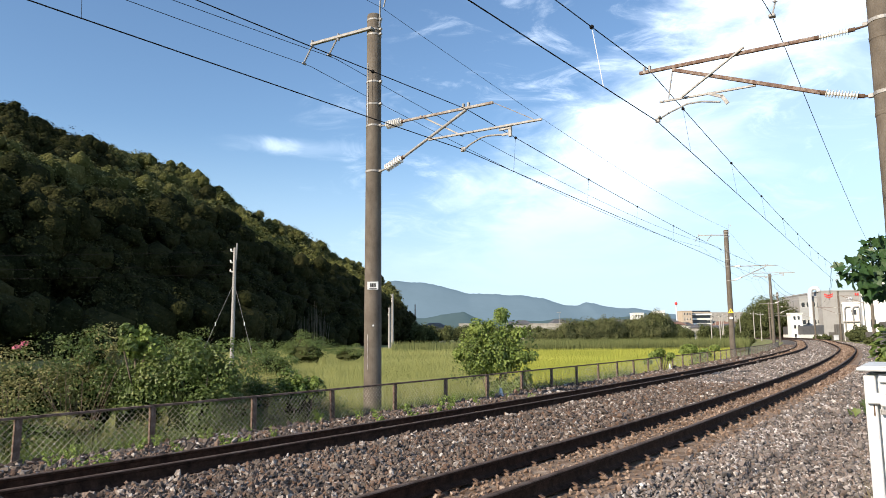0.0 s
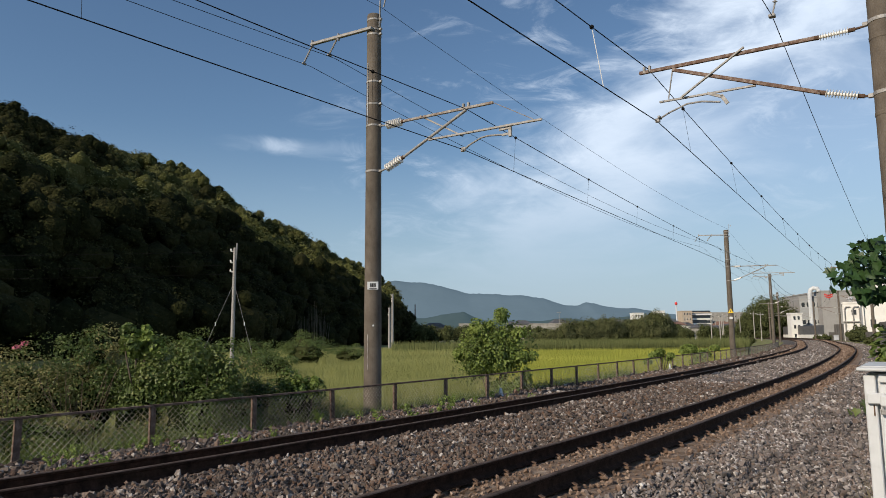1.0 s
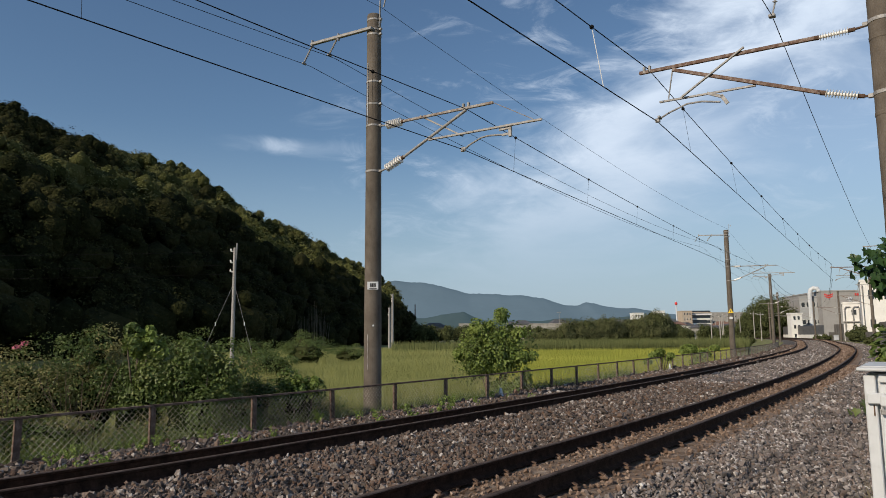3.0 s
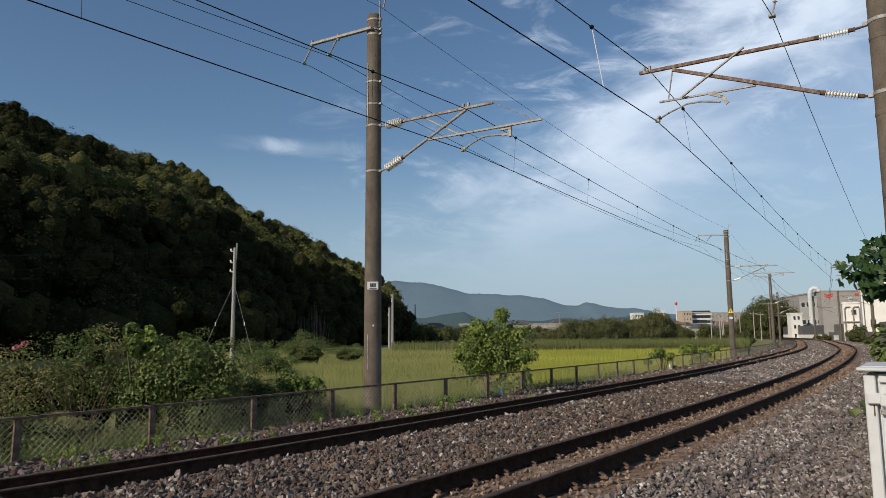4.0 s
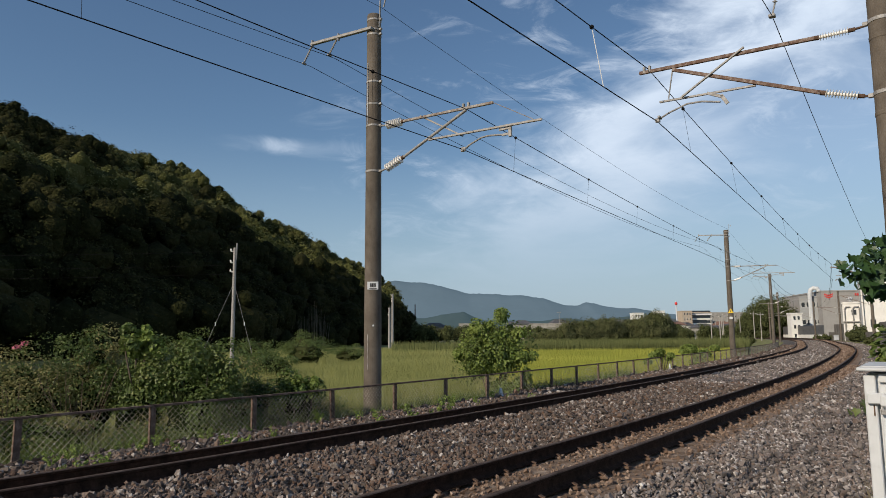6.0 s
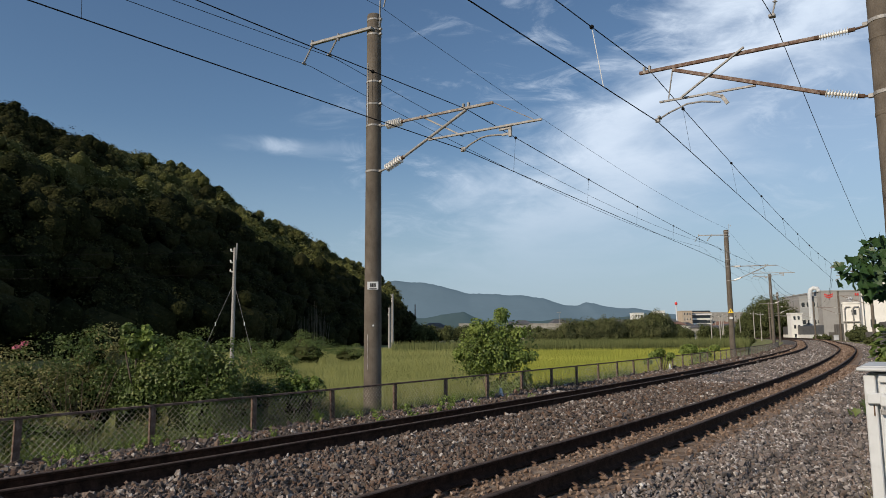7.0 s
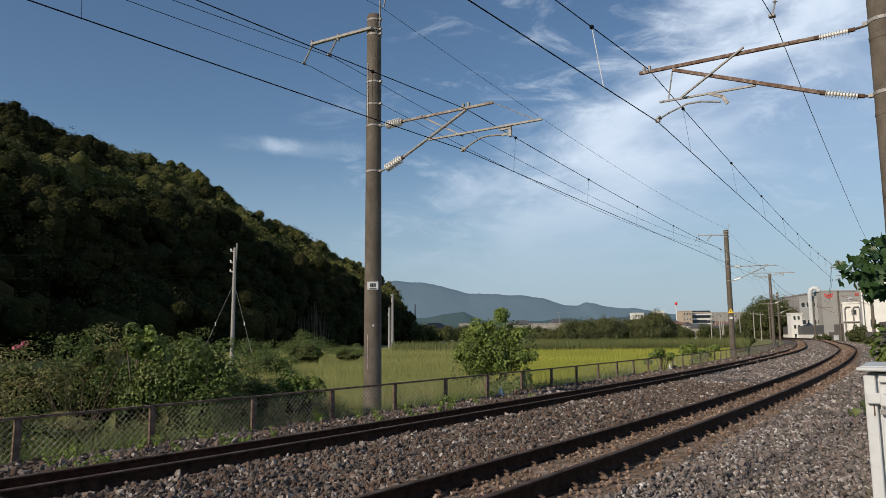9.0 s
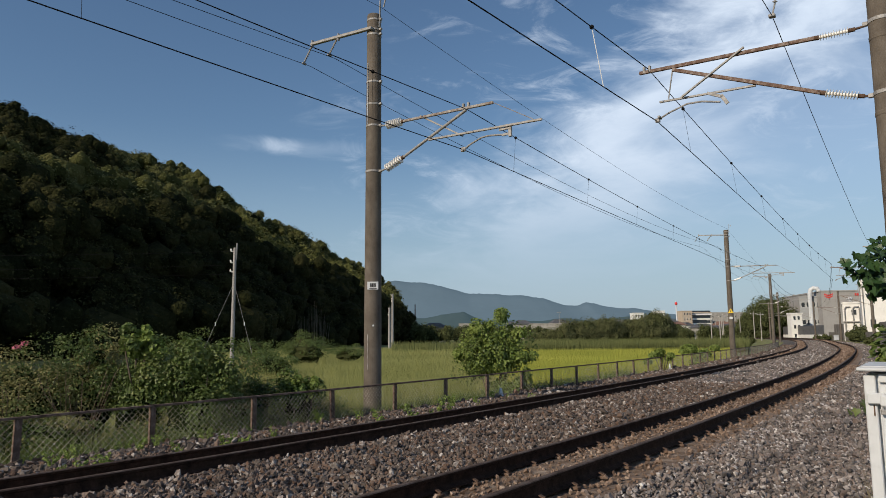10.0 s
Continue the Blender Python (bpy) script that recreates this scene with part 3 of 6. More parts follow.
def left_pole(m, label):
    """Pole beside the far track: local x reaches across the track."""
    pole = thing("catenary_pole", label, "catenary pole", m, group="overhead line poles")
    rad = lambda z: 0.205 - 0.038 * z / 9.45
    part("shaft", pole_shaft(9.45, 0.205, 0.167), M["pole"], pole)
    for z in (9.3, 9.05, 8.93, 7.75, 7.2, 6.68, 5.58):
        part("band", band(z, rad(z), 0.05), M["galv"], pole)
    part("top_arm_insulator", insulator((0.42, 0, 6.64), (0.86, 0, 6.64), 7, 0.1, 0.05), M["porcelain"], pole)
    part("lower_arm_insulator", insulator((0.40, 0, 5.61), (0.86, 0, 5.78), 7, 0.1, 0.05), M["porcelain"], pole)
    part("insulator_cap", tube([(0.86, 0, 6.64), (0.92, 0, 6.64)], 0.045, 8), M["rust"], pole)
    part("insulator_pin", tube([(0.2, 0, 6.66), (0.42, 0, 6.64)], 0.022, 8), M["galv"], pole)
    part("insulator_cap", tube([(0.86, 0, 5.78), (0.92, 0, 5.80)], 0.045, 8), M["rust"], pole)
    part("insulator_pin", tube([(0.2, 0, 5.57), (0.42, 0, 5.61)], 0.022, 8), M["galv"], pole)
    part("top_arm", bar((0.9, 0, 6.64), (3.32, 0, 6.57), 0.055, 0.055), M["arm_grey"], pole)
    part("brace_arm", tube([(0.9, 0, 5.79), (2.64, 0, 6.55)], 0.033, 10), M["galv"], pole)
    part("registration_bar", bar((1.65, -0.03, 6.06), (4.46, -0.03, 5.98), 0.045, 0.045), M["galv"], pole)
    part("strut", bar((1.37, 0.03, 6.68), (2.53, 0.03, 6.0), 0.035, 0.035), M["galv"], pole)
    part("steady_arm", steady_arm([(2.56, 0, 5.69), (2.75, 0, 5.78), (3.0, 0, 5.87), (3.2, 0, 5.88), (3.55, 0, 5.84)], 0.02), M["galv"], pole)
    part("steady_bracket", join(box(3.45, 3.75, -0.02, 0.02, 5.93, 5.98, 0.006), box(3.68, 3.75, -0.025, 0.025, 5.77, 5.98, 0.006), box(3.52, 3.75, -0.015, 0.015, 5.81, 5.86, 0.005)), M["galv"], pole)
    part("wire_clamp", join(box(2.5, 2.62, -0.03, 0.03, 5.65, 5.74, 0.008), box(2.55, 2.6, -0.06, 0.06, 5.67, 5.70, 0.004)), M["galv"], pole)
    part("messenger_clamp", join(box(2.55, 2.6, -0.03, 0.03, 6.58, 6.7, 0.006), box(2.68, 2.73, -0.03, 0.03, 6.58, 6.7, 0.006)), M["galv"], pole)
    part("stay_wire", tube([(3.32, 0, 6.57), (4.25, 0, 6.03)], 0.008, 5), M["arm_grey"], pole)
    part("feeder_arm", join(bar((0.1, -0.19, 9.04), (-1.97, -0.19, 9.18), 0.085, 0.07), bar((-1.93, -0.19, 9.28), (-1.93, -0.19, 9.1), 0.03, 0.06), bar((-1.0, -0.19, 9.2), (-1.0, -0.19, 9.02), 0.03, 0.06)), M["galv"], pole)
    for x0, x1 in ((-1.93, -2.23), (-1.0, -1.31)):
        part("feeder_insulator", join(insulator((x0 + 0.03 * (x1 - x0), -0.19, 9.14), (x1, -0.19, 8.76), 9, 0.034, 0.018), tube([(x1, -0.25, 8.73), (x1, -0.13, 8.73)], 0.03, 6)), M["galv"], pole)
    part("earth_wire_bracket", join(bar((0.17, 0, 9.1), (0.2, 0, 9.85), 0.045, 0.02), bar((0.2, 0, 9.85), (0.36, 0, 9.78), 0.03, 0.02), bar((0.36, 0, 9.78), (0.3, 0, 9.57), 0.03, 0.02)), M["galv"], pole)
    part("cable", tube([(-0.02, -rad(8) - 0.012, 8.2), (-0.02, -rad(7) - 0.014, 7.4), (-0.03, -rad(6) - 0.014, 6.7)], 0.008, 5), M["white_paint"], pole)
    return pole


def pole_marks(parent, turn):
    part("reflector_dot", moved(lathe([(0.022, -0.006), (0.022, 0.006)], 12), Matrix.Translation((0.03, -0.203, 2.0)) @ Matrix.Rotation(math.pi / 2, 4, "X")), M["white_paint"], parent, at=turn)
    part("pale_strip", box(-0.105, -0.085, -0.19, -0.176, 1.02, 1.8, 0.002), M["arm_grey"], parent, "weathered pale strip", at=turn)


def number_plate(parent, turn):
    plate = part("number_plate", box(-0.125, 0.125, -0.012, 0.0, -0.09, 0.09, 0.004), M["white_paint"], parent, "white enamel number plate", at=turn @ Matrix.Translation((0.02, -0.197, 2.9)))
    for i, x in enumerate((-0.045, 0.0, 0.05)):
        part("digit_bar", box(x - 0.018, x + 0.018, -0.016, -0.011, -0.035, 0.055), M["black"], plate)
    part("text_bar", box(-0.08, 0.09, -0.016, -0.011, -0.075, -0.06), M["black"], plate)


def warning_plate(parent, turn):
    tri = [(-0.2, -0.21, 3.0), (0.2, -0.21, 3.0), (0, -0.21, 3.34), (-0.2, -0.196, 3.0), (0.2, -0.196, 3.0), (0, -0.196, 3.34)]
    plate = part("warning_plate", (tri, [[0, 1, 2], [5, 4, 3], [0, 3, 4, 1], [1, 4, 5, 2], [2, 5, 3, 0]]), M["yellow"], parent, "yellow triangular warning plate", at=turn)
    part("warning_mark", box(-0.03, 0.03, -0.214, -0.209, 3.06, 3.2), M["black"], plate)
    part("number_plate", box(-0.12, 0.12, -0.212, -0.2, 2.55, 2.72, 0.004), M["white_paint"], parent, at=turn)


pole_one = left_pole(line_pose(7.0, -7.03, -0.40), "tall brown concrete pole with bracket arm and number plate")
number_plate(pole_one, Matrix.Rotation(0.62, 4, "Z"))
pole_marks(pole_one, Matrix.Rotation(0.62, 4, "Z"))
pole_two = left_pole(line_pose(50.2, -7.25, -0.30), "tall concrete catenary pole with yellow warning triangle")
warning_plate(pole_two, Matrix.Translation((0, 0, 0.17)) @ Matrix.Rotation(0.2, 4, "Z"))
for s in (94.0, 140.0, 185.0):
    left_pole(line_pose(s, -7.03, -0.40), "distant concrete catenary pole beside the curved track")


def right_pole(m, label):
    """Pole beside the near track: local x reaches across the track."""
    pole = thing("catenary_pole", label, "catenary pole", m, group="overhead line poles")
    rad = lambda z: 0.195 - 0.034 * z / 9.45
    z0 = 0.42
    part("shaft", pole_shaft(9.45, 0.195, 0.161), M["pole"], pole)
    for z in (5.99, 4.87):
        part("band", band(z + z0, rad(z), 0.06), M["galv"], pole)
    for z in (5.72, 4.55):
        part("pole_ring", lathe([(rad(z) + 0.001, z + z0 - 0.03), (rad(z) + 0.006, z + z0 - 0.02), (rad(z) + 0.006, z + z0 + 0.03), (rad(z) + 0.001, z + z0 + 0.04)], 24), M["pole"], pole)
    part("top_arm_insulator", insulator((0.42, 0, 5.95 + z0), (0.83, 0, 5.95 + z0), 11, 0.06, 0.026), M["porcelain"], pole)
    part("lower_arm_insulator", insulator((0.36, 0, 4.9 + z0), (0.81, 0, 5.04 + z0), 11, 0.065, 0.026), M["porcelain"], pole)
    part("insulator_cap", tube([(0.83, 0, 5.95 + z0), (0.89, 0, 5.955 + z0)], 0.04, 8), M["rust"], pole)
    part("insulator_pin", join(tube([(0.18, 0, 5.97 + z0), (0.36, 0, 5.95 + z0)], 0.02, 8), tube([(0.34, 0, 5.95 + z0), (0.43, 0, 5.95 + z0)], 0.035, 8)), M["rust"], pole)
    part("insulator_cap", tube([(0.8, 0, 5.04 + z0), (0.87, 0, 5.06 + z0)], 0.04, 8), M["rust"], pole)
    part("insulator_pin", join(tube([(0.18, 0, 4.86 + z0), (0.3, 0, 4.88 + z0)], 0.02, 8), tube([(0.29, 0, 4.88 + z0), (0.37, 0, 4.9 + z0)], 0.035, 8)), M["rust"], pole)
    part("top_arm", bar((0.88, 0, 5.955 + z0), (3.71, 0, 6.05 + z0), 0.05, 0.06), M["arm_rust"], pole)
    part("brace_arm", bar((0.86, 0, 5.06 + z0), (3.12, 0, 5.98 + z0), 0.05, 0.06), M["arm_rust"], pole)
    part("strut", bar((1.92, 0.04, 6.07 + z0), (2.98, 0.04, 5.43 + z0), 0.04, 0.03), M["galv"], pole)
    part("registration_bar", bar((1.79, -0.03, 5.4 + z0), (3.38, -0.03, 5.45 + z0), 0.035, 0.035), M["galv"], pole)
    part("hanger_rod", tube([(3.12, 0, 5.96 + z0), (3.21, 0, 5.47 + z0)], 0.012, 6), M["galv"], pole)
    part("steady_arm", steady_arm([(3.43, 0, 5.12 + z0), (3.2, 0, 5.22 + z0), (2.9, 0, 5.31 + z0), (2.65, 0, 5.3 + z0), (2.35, 0, 5.23 + z0)], 0.017), M["galv"], pole)
    part("steady_bracket", join(bar((2.55, 0.02, 5.42 + z0), (2.3, 0.02, 5.3 + z0), 0.03, 0.05), bar((2.33, 0.02, 5.34 + z0), (2.23, 0.02, 5.17 + z0), 0.03, 0.06)), M["galv"], pole)
    part("wire_clamp", join(box(3.38, 3.46, -0.03, 0.03, 5.08 + z0, 5.15 + z0, 0.008), box(3.36, 3.4, -0.07, 0.07, 5.14 + z0, 5.18 + z0, 0.005)), M["galv"], pole)
    part("messenger_clamp", join(box(3.5, 3.54, -0.03, 0.03, 6.03 + z0, 6.15 + z0, 0.006), box(3.6, 3.64, -0.03, 0.03, 6.03 + z0, 6.15 + z0, 0.006)), M["galv"], pole)
    part("feeder_arm", bar((0.1, 0.18, 7.4 + z0), (1.6, 0.18, 7.4 + z0), 0.07, 0.06), M["galv"], pole)
    part("feeder_insulator", join(insulator((1.28, 0.18, 7.36 + z0), (1.42, 0, 6.68 + z0), 10, 0.04, 0.015), tube([(1.42, 0, 6.68 + z0), (1.47, 0, 6.5 + z0)], 0.014, 6), box(1.42, 1.52, -0.05, 0.05, 6.47 + z0, 6.52 + z0, 0.008)), M["galv"], pole)
    return pole


right_one = right_pole(line_pose(7.0, 3.12, -0.42, flip=True), "tall concrete pole with rusty bracket arm and white insulators")
right_pole(line_pose(52.0, 3.12, -0.42, flip=True), "concrete catenary pole beside the near track")
right_pole(line_pose(97.0, 4.3, -0.42, flip=True), "distant concrete catenary pole beside the curved track")
right_pole(line_pose(142.0, 3.12, -0.42, flip=True), "distant concrete catenary pole beside the curved track")
right_pole(line_pose(187.0, 3.12, -0.42, flip=True), "distant concrete catenary pole before the factory")


# ---- overhead wires ----
def hang(a, b, sag, n=24):
    a, b = Vector(a), Vector(b)
    return [a.lerp(b, i / n) - Vector((0, 0, 4 * sag * (i / n) * (1 - i / n))) for i in range(n + 1)]


def make_wire(name, label, posts, sag, radius):
    pts = []
    for a, b in zip(posts, posts[1:]):
        pts += hang(a, b, sag)[(1 if pts else 0):]
    wire = part(name, tube(pts, radius, 6), M["wire"])
    tagged(wire, label, "overhead wire", group="overhead wires")
    return pts, wire


def catenary(contact, messenger, sags, label):
    """One track's contact wire with its messenger wire and droppers; rows of station, offset and height."""
    low = [on_line(*row) for row in contact]
    high = [on_line(*row) for row in messenger]
    make_wire("contact_wire", "dark contact wire stretched over the " + label, low, 0.02, 0.0085)
    pts = []
    for a, b, g in zip(high, high[1:], sags):
        pts += hang(a, b, g)[(1 if pts else 0):]
    wire = part("messenger_wire", tube(pts, 0.0085, 6), M["wire"])
    tagged(wire, "sagging dark messenger wire over the " + label, "overhead wire", group="overhead wires")
    for n, (a, b, c, d, g) in enumerate(zip(high, high[1:], low, low[1:], sags)):
        up, down = hang(a, b, g, 200), hang(c, d, 0.02, 200)
        for k in range(9):
            i = round(200 * (0.053 + 0.117 * k))
            i = (201 - i if label == "near track" else 198 - i) if n == 0 else i
            pale = n == 0 and k == 0 and label == "near track"
            part("dropper", tube([up[i], down[i]], 0.006 if pale else 0.003, 5), M["porcelain" if pale else "wire"], wire)
            part("dropper_clip", lathe_at(up[i], 0.035), M["wire"], wire)


def lathe_at(p, r):
    return moved(lathe([(r * 0.3, -r), (r, -r * 0.4), (r, r * 0.4), (r * 0.3, r)], 8), Matrix.Translation(p))


catenary([(-38.0, 2.4, 4.7), (7.0, -0.31, 5.10), (52.0, -0.5, 5.2), (97.0, -0.4, 5.2), (142.0, -0.4, 5.2)],
         [(-38.0, 1.54, 5.8), (7.0, -0.43, 6.10), (52.0, -0.5, 6.3), (97.0, -0.4, 6.2), (142.0, -0.4, 6.2)], (0.05, 0.3, 0.4, 0.4), "near track")
catenary([(-38.0, -0.8, 4.5), (7.0, -4.47, 5.29), (50.5, -5.0, 5.4), (94.0, -4.5, 5.3), (140.0, -4.5, 5.3)],
         [(-38.0, -1.9, 5.97), (7.0, -4.39, 6.17), (50.5, -5.0, 6.3), (94.0, -4.5, 6.2), (140.0, -4.5, 6.2)], (0.2, 0.3, 0.4, 0.4), "far track")
make_wire("feeder_wire", "dark feeder wire hung from pole-top insulators", [on_line(-38, -5.3, 8.33), on_line(7, -9.26, 8.33), on_line(50.5, -9.0, 7.98), on_line(94, -9.3, 8.3), on_line(140, -9.3, 8.3)], 0.6, 0.007)
make_wire("feeder_wire", "dark feeder wire hung from pole-top insulators", [on_line(-38, -6.0, 8.3), on_line(7, -8.34, 8.3), on_line(50.5, -7.9, 7.95), on_line(94, -8.4, 8.3), on_line(140, -8.4, 8.3)], 0.6, 0.007)
make_wire("earth_wire", "thin earth wire strung along the pole tops", [on_line(-38, -3.2, 9.17), on_line(7, -6.78, 9.17), on_line(50.5, -7.2, 9.3), on_line(94, -6.9, 9.2), on_line(140, -6.9, 9.2)], 0.45, 0.0055)
make_wire("feeder_wire", "dark feeder wire hung over the near track's edge", [on_line(-38, 4.93, 6.5), on_line(7, 1.65, 6.5), on_line(52, 2.1, 7.05), on_line(97, 1.65, 7.0)], 0.3, 0.007)


# ---- foliage helpers ----
def leaf_quads(centres, normals, size, slim=0.55, jitter=0.45):
    """Folded four-cornered leaves at the centres, facing roughly along the normals."""
    n = len(centres)
    normals = normals + np.random.normal(0, jitter, (n, 3))
    normals /= np.linalg.norm(normals, axis=1)[:, None] + 1e-9
    t = np.cross(normals, np.random.normal(size=(n, 3)))
    t /= np.linalg.norm(t, axis=1)[:, None] + 1e-9
    b = np.cross(normals, t)
    size = np.broadcast_to(np.asarray(size, dtype=float), (n,)) * np.random.uniform(0.65, 1.3, n)
    L, W = size[:, None] * 0.5, size[:, None] * 0.5 * slim
    fold = normals * size[:, None] * 0.12
    v = np.stack([centres - t * L, centres - b * W + fold, centres + t * L, centres + b * W + fold], 1).reshape(-1, 3)
    f = np.arange(n * 4).reshape(n, 4)
    return v, f


def leaf_tris(centres, normals, size, jitter=0.45):
    """Three-cornered leaves for woods far off."""
    n = len(centres)
    normals = normals + np.random.normal(0, jitter, (n, 3))
    normals /= np.linalg.norm(normals, axis=1)[:, None] + 1e-9
    t = np.cross(normals, np.random.normal(size=(n, 3)))
    t /= np.linalg.norm(t, axis=1)[:, None] + 1e-9
    b = np.cross(normals, t)
    k = (size * np.random.uniform(0.55, 1.25, n))[:, None]
    v = np.stack([centres + t * k * 0.6, centres - t * k * 0.35 + b * k * 0.42, centres - t * k * 0.35 - b * k * 0.42], 1).reshape(-1, 3)
    return v, np.arange(n * 3).reshape(n, 3)


def ball_points(n, centre, radii, hollow=0.72, floor=-0.75):
    d = np.random.normal(size=(n, 3))
    d /= np.linalg.norm(d, axis=1)[:, None]
    d[:, 2] = np.where(d[:, 2] < floor, -d[:, 2], d[:, 2])
    r = np.random.uniform(hollow, 1.0, n) ** 0.7
    return np.asarray(centre) + d * r[:, None] * np.asarray(radii), d


def clumped(n, centre, radii, lumps, leaf, seed, slim=0.55, lump_size=0.42, jitter=0.45, hollow=0.55):
    """A crown: lumps of leaves over an uneven ellipsoid, open between them."""
    rs = np.random.RandomState(seed)
    np.random.seed(seed)
    d = rs.normal(size=(lumps, 3))
    d[:, 2] = np.abs(d[:, 2]) * 0.9 - 0.25
    d /= np.linalg.norm(d, axis=1)[:, None]
    pts, nor = [], []
    for k in range(lumps):
        c = np.asarray(centre) + d[k] * np.asarray(radii) * rs.uniform(0.35, 0.93)
        rr = np.asarray(radii) * lump_size * rs.uniform(0.45, 1.2)
        p, q = ball_points(n // lumps, c, rr, hollow)
        pts.append(p)
        nor.append(q + np.array([0, 0, 0.35]))
    return leaf_quads(np.concatenate(pts), np.concatenate(nor), leaf, slim, jitter)


def stack(geos):
    vs, fs, base = [], [], 0
    for v, f in geos:
        vs.append(v)
        fs.append(f + base)
        base += len(v)
    return np.concatenate(vs), np.concatenate(fs)


def ico(centre, radii, level=2, rough=0.2, seed=0):
    bm = bmesh.new()
    bmesh.ops.create_icosphere(bm, subdivisions=level, radius=1)
    for v in bm.verts:
        k = 1 + rough * noise.noise(v.co * 2.2 + Vector((seed * 3.1, 0, 0)))
        v.co = Vector((v.co.x * radii[0] * k + centre[0], v.co.y * radii[1] * k + centre[1], v.co.z * radii[2] * k + centre[2]))
    bm.verts.index_update()
    geo = np.array([v.co for v in bm.verts]), np.array([[v.index for v in f.verts] for f in bm.faces])
    bm.free()
    return geo


# ---- wooded hill ----
RIDGE = [(-190, 95, 60), (-150, 140, 64), (-113, 170, 62), (-100, 180, 56), (-96, 190, 56), (-105, 215, 64), (-90, 235, 60), (-79, 245, 53), (-59, 250, 40), (-44, 255, 32), (-30, 255, 25), (-20, 250, 18), (-15, 248, 5), (-12, 248, 1)]
FOOT = [(-95, 20, -1), (-62, 48, -1), (-50, 75, -1), (-46, 92, -1), (-45, 98, -1), (-42, 112, -1), (-38, 122, -1), (-34, 134, -1), (-29, 152, -1), (-24, 168, -1), (-19, 185, -1), (-14, 205, -1), (-9, 225, -1), (-5, 238, -1)]
HT = np.linspace(0, 1, len(RIDGE))


def hill_at(t, v, lift=0.0):
    """Places on the hill: t along it, v from the foot (0) to the ridge (1) and down behind."""
    ridge = np.stack([np.interp(t, HT, [r[k] for r in RIDGE]) for k in range(3)], -1)
    foot = np.stack([np.interp(t, HT, [r[k] for r in FOOT]) for k in range(3)], -1)
    tree = np.clip(ridge[..., 2] * 0.17, 2.5, 9.0)
    ridge[..., 2] -= tree
    w = np.asarray(v)[..., None]
    p = foot + (ridge - foot) * w
    front = np.clip(v, 0, 1)
    # steep lower face, a wooded spur, a shallow dip behind it, then the upper slope
    rise = np.interp(front, [0, 0.1, 0.22, 0.32, 0.4, 0.5, 0.7, 0.86, 1.0], [0, 0.2, 0.4, 0.5, 0.53, 0.55, 0.74, 0.9, 1.0])
    p[..., 2] = foot[..., 2] + (ridge[..., 2] - foot[..., 2]) * rise - np.clip(np.asarray(v) - 1, 0, 1) * 1.4 * (ridge[..., 2] + 2)
    return p


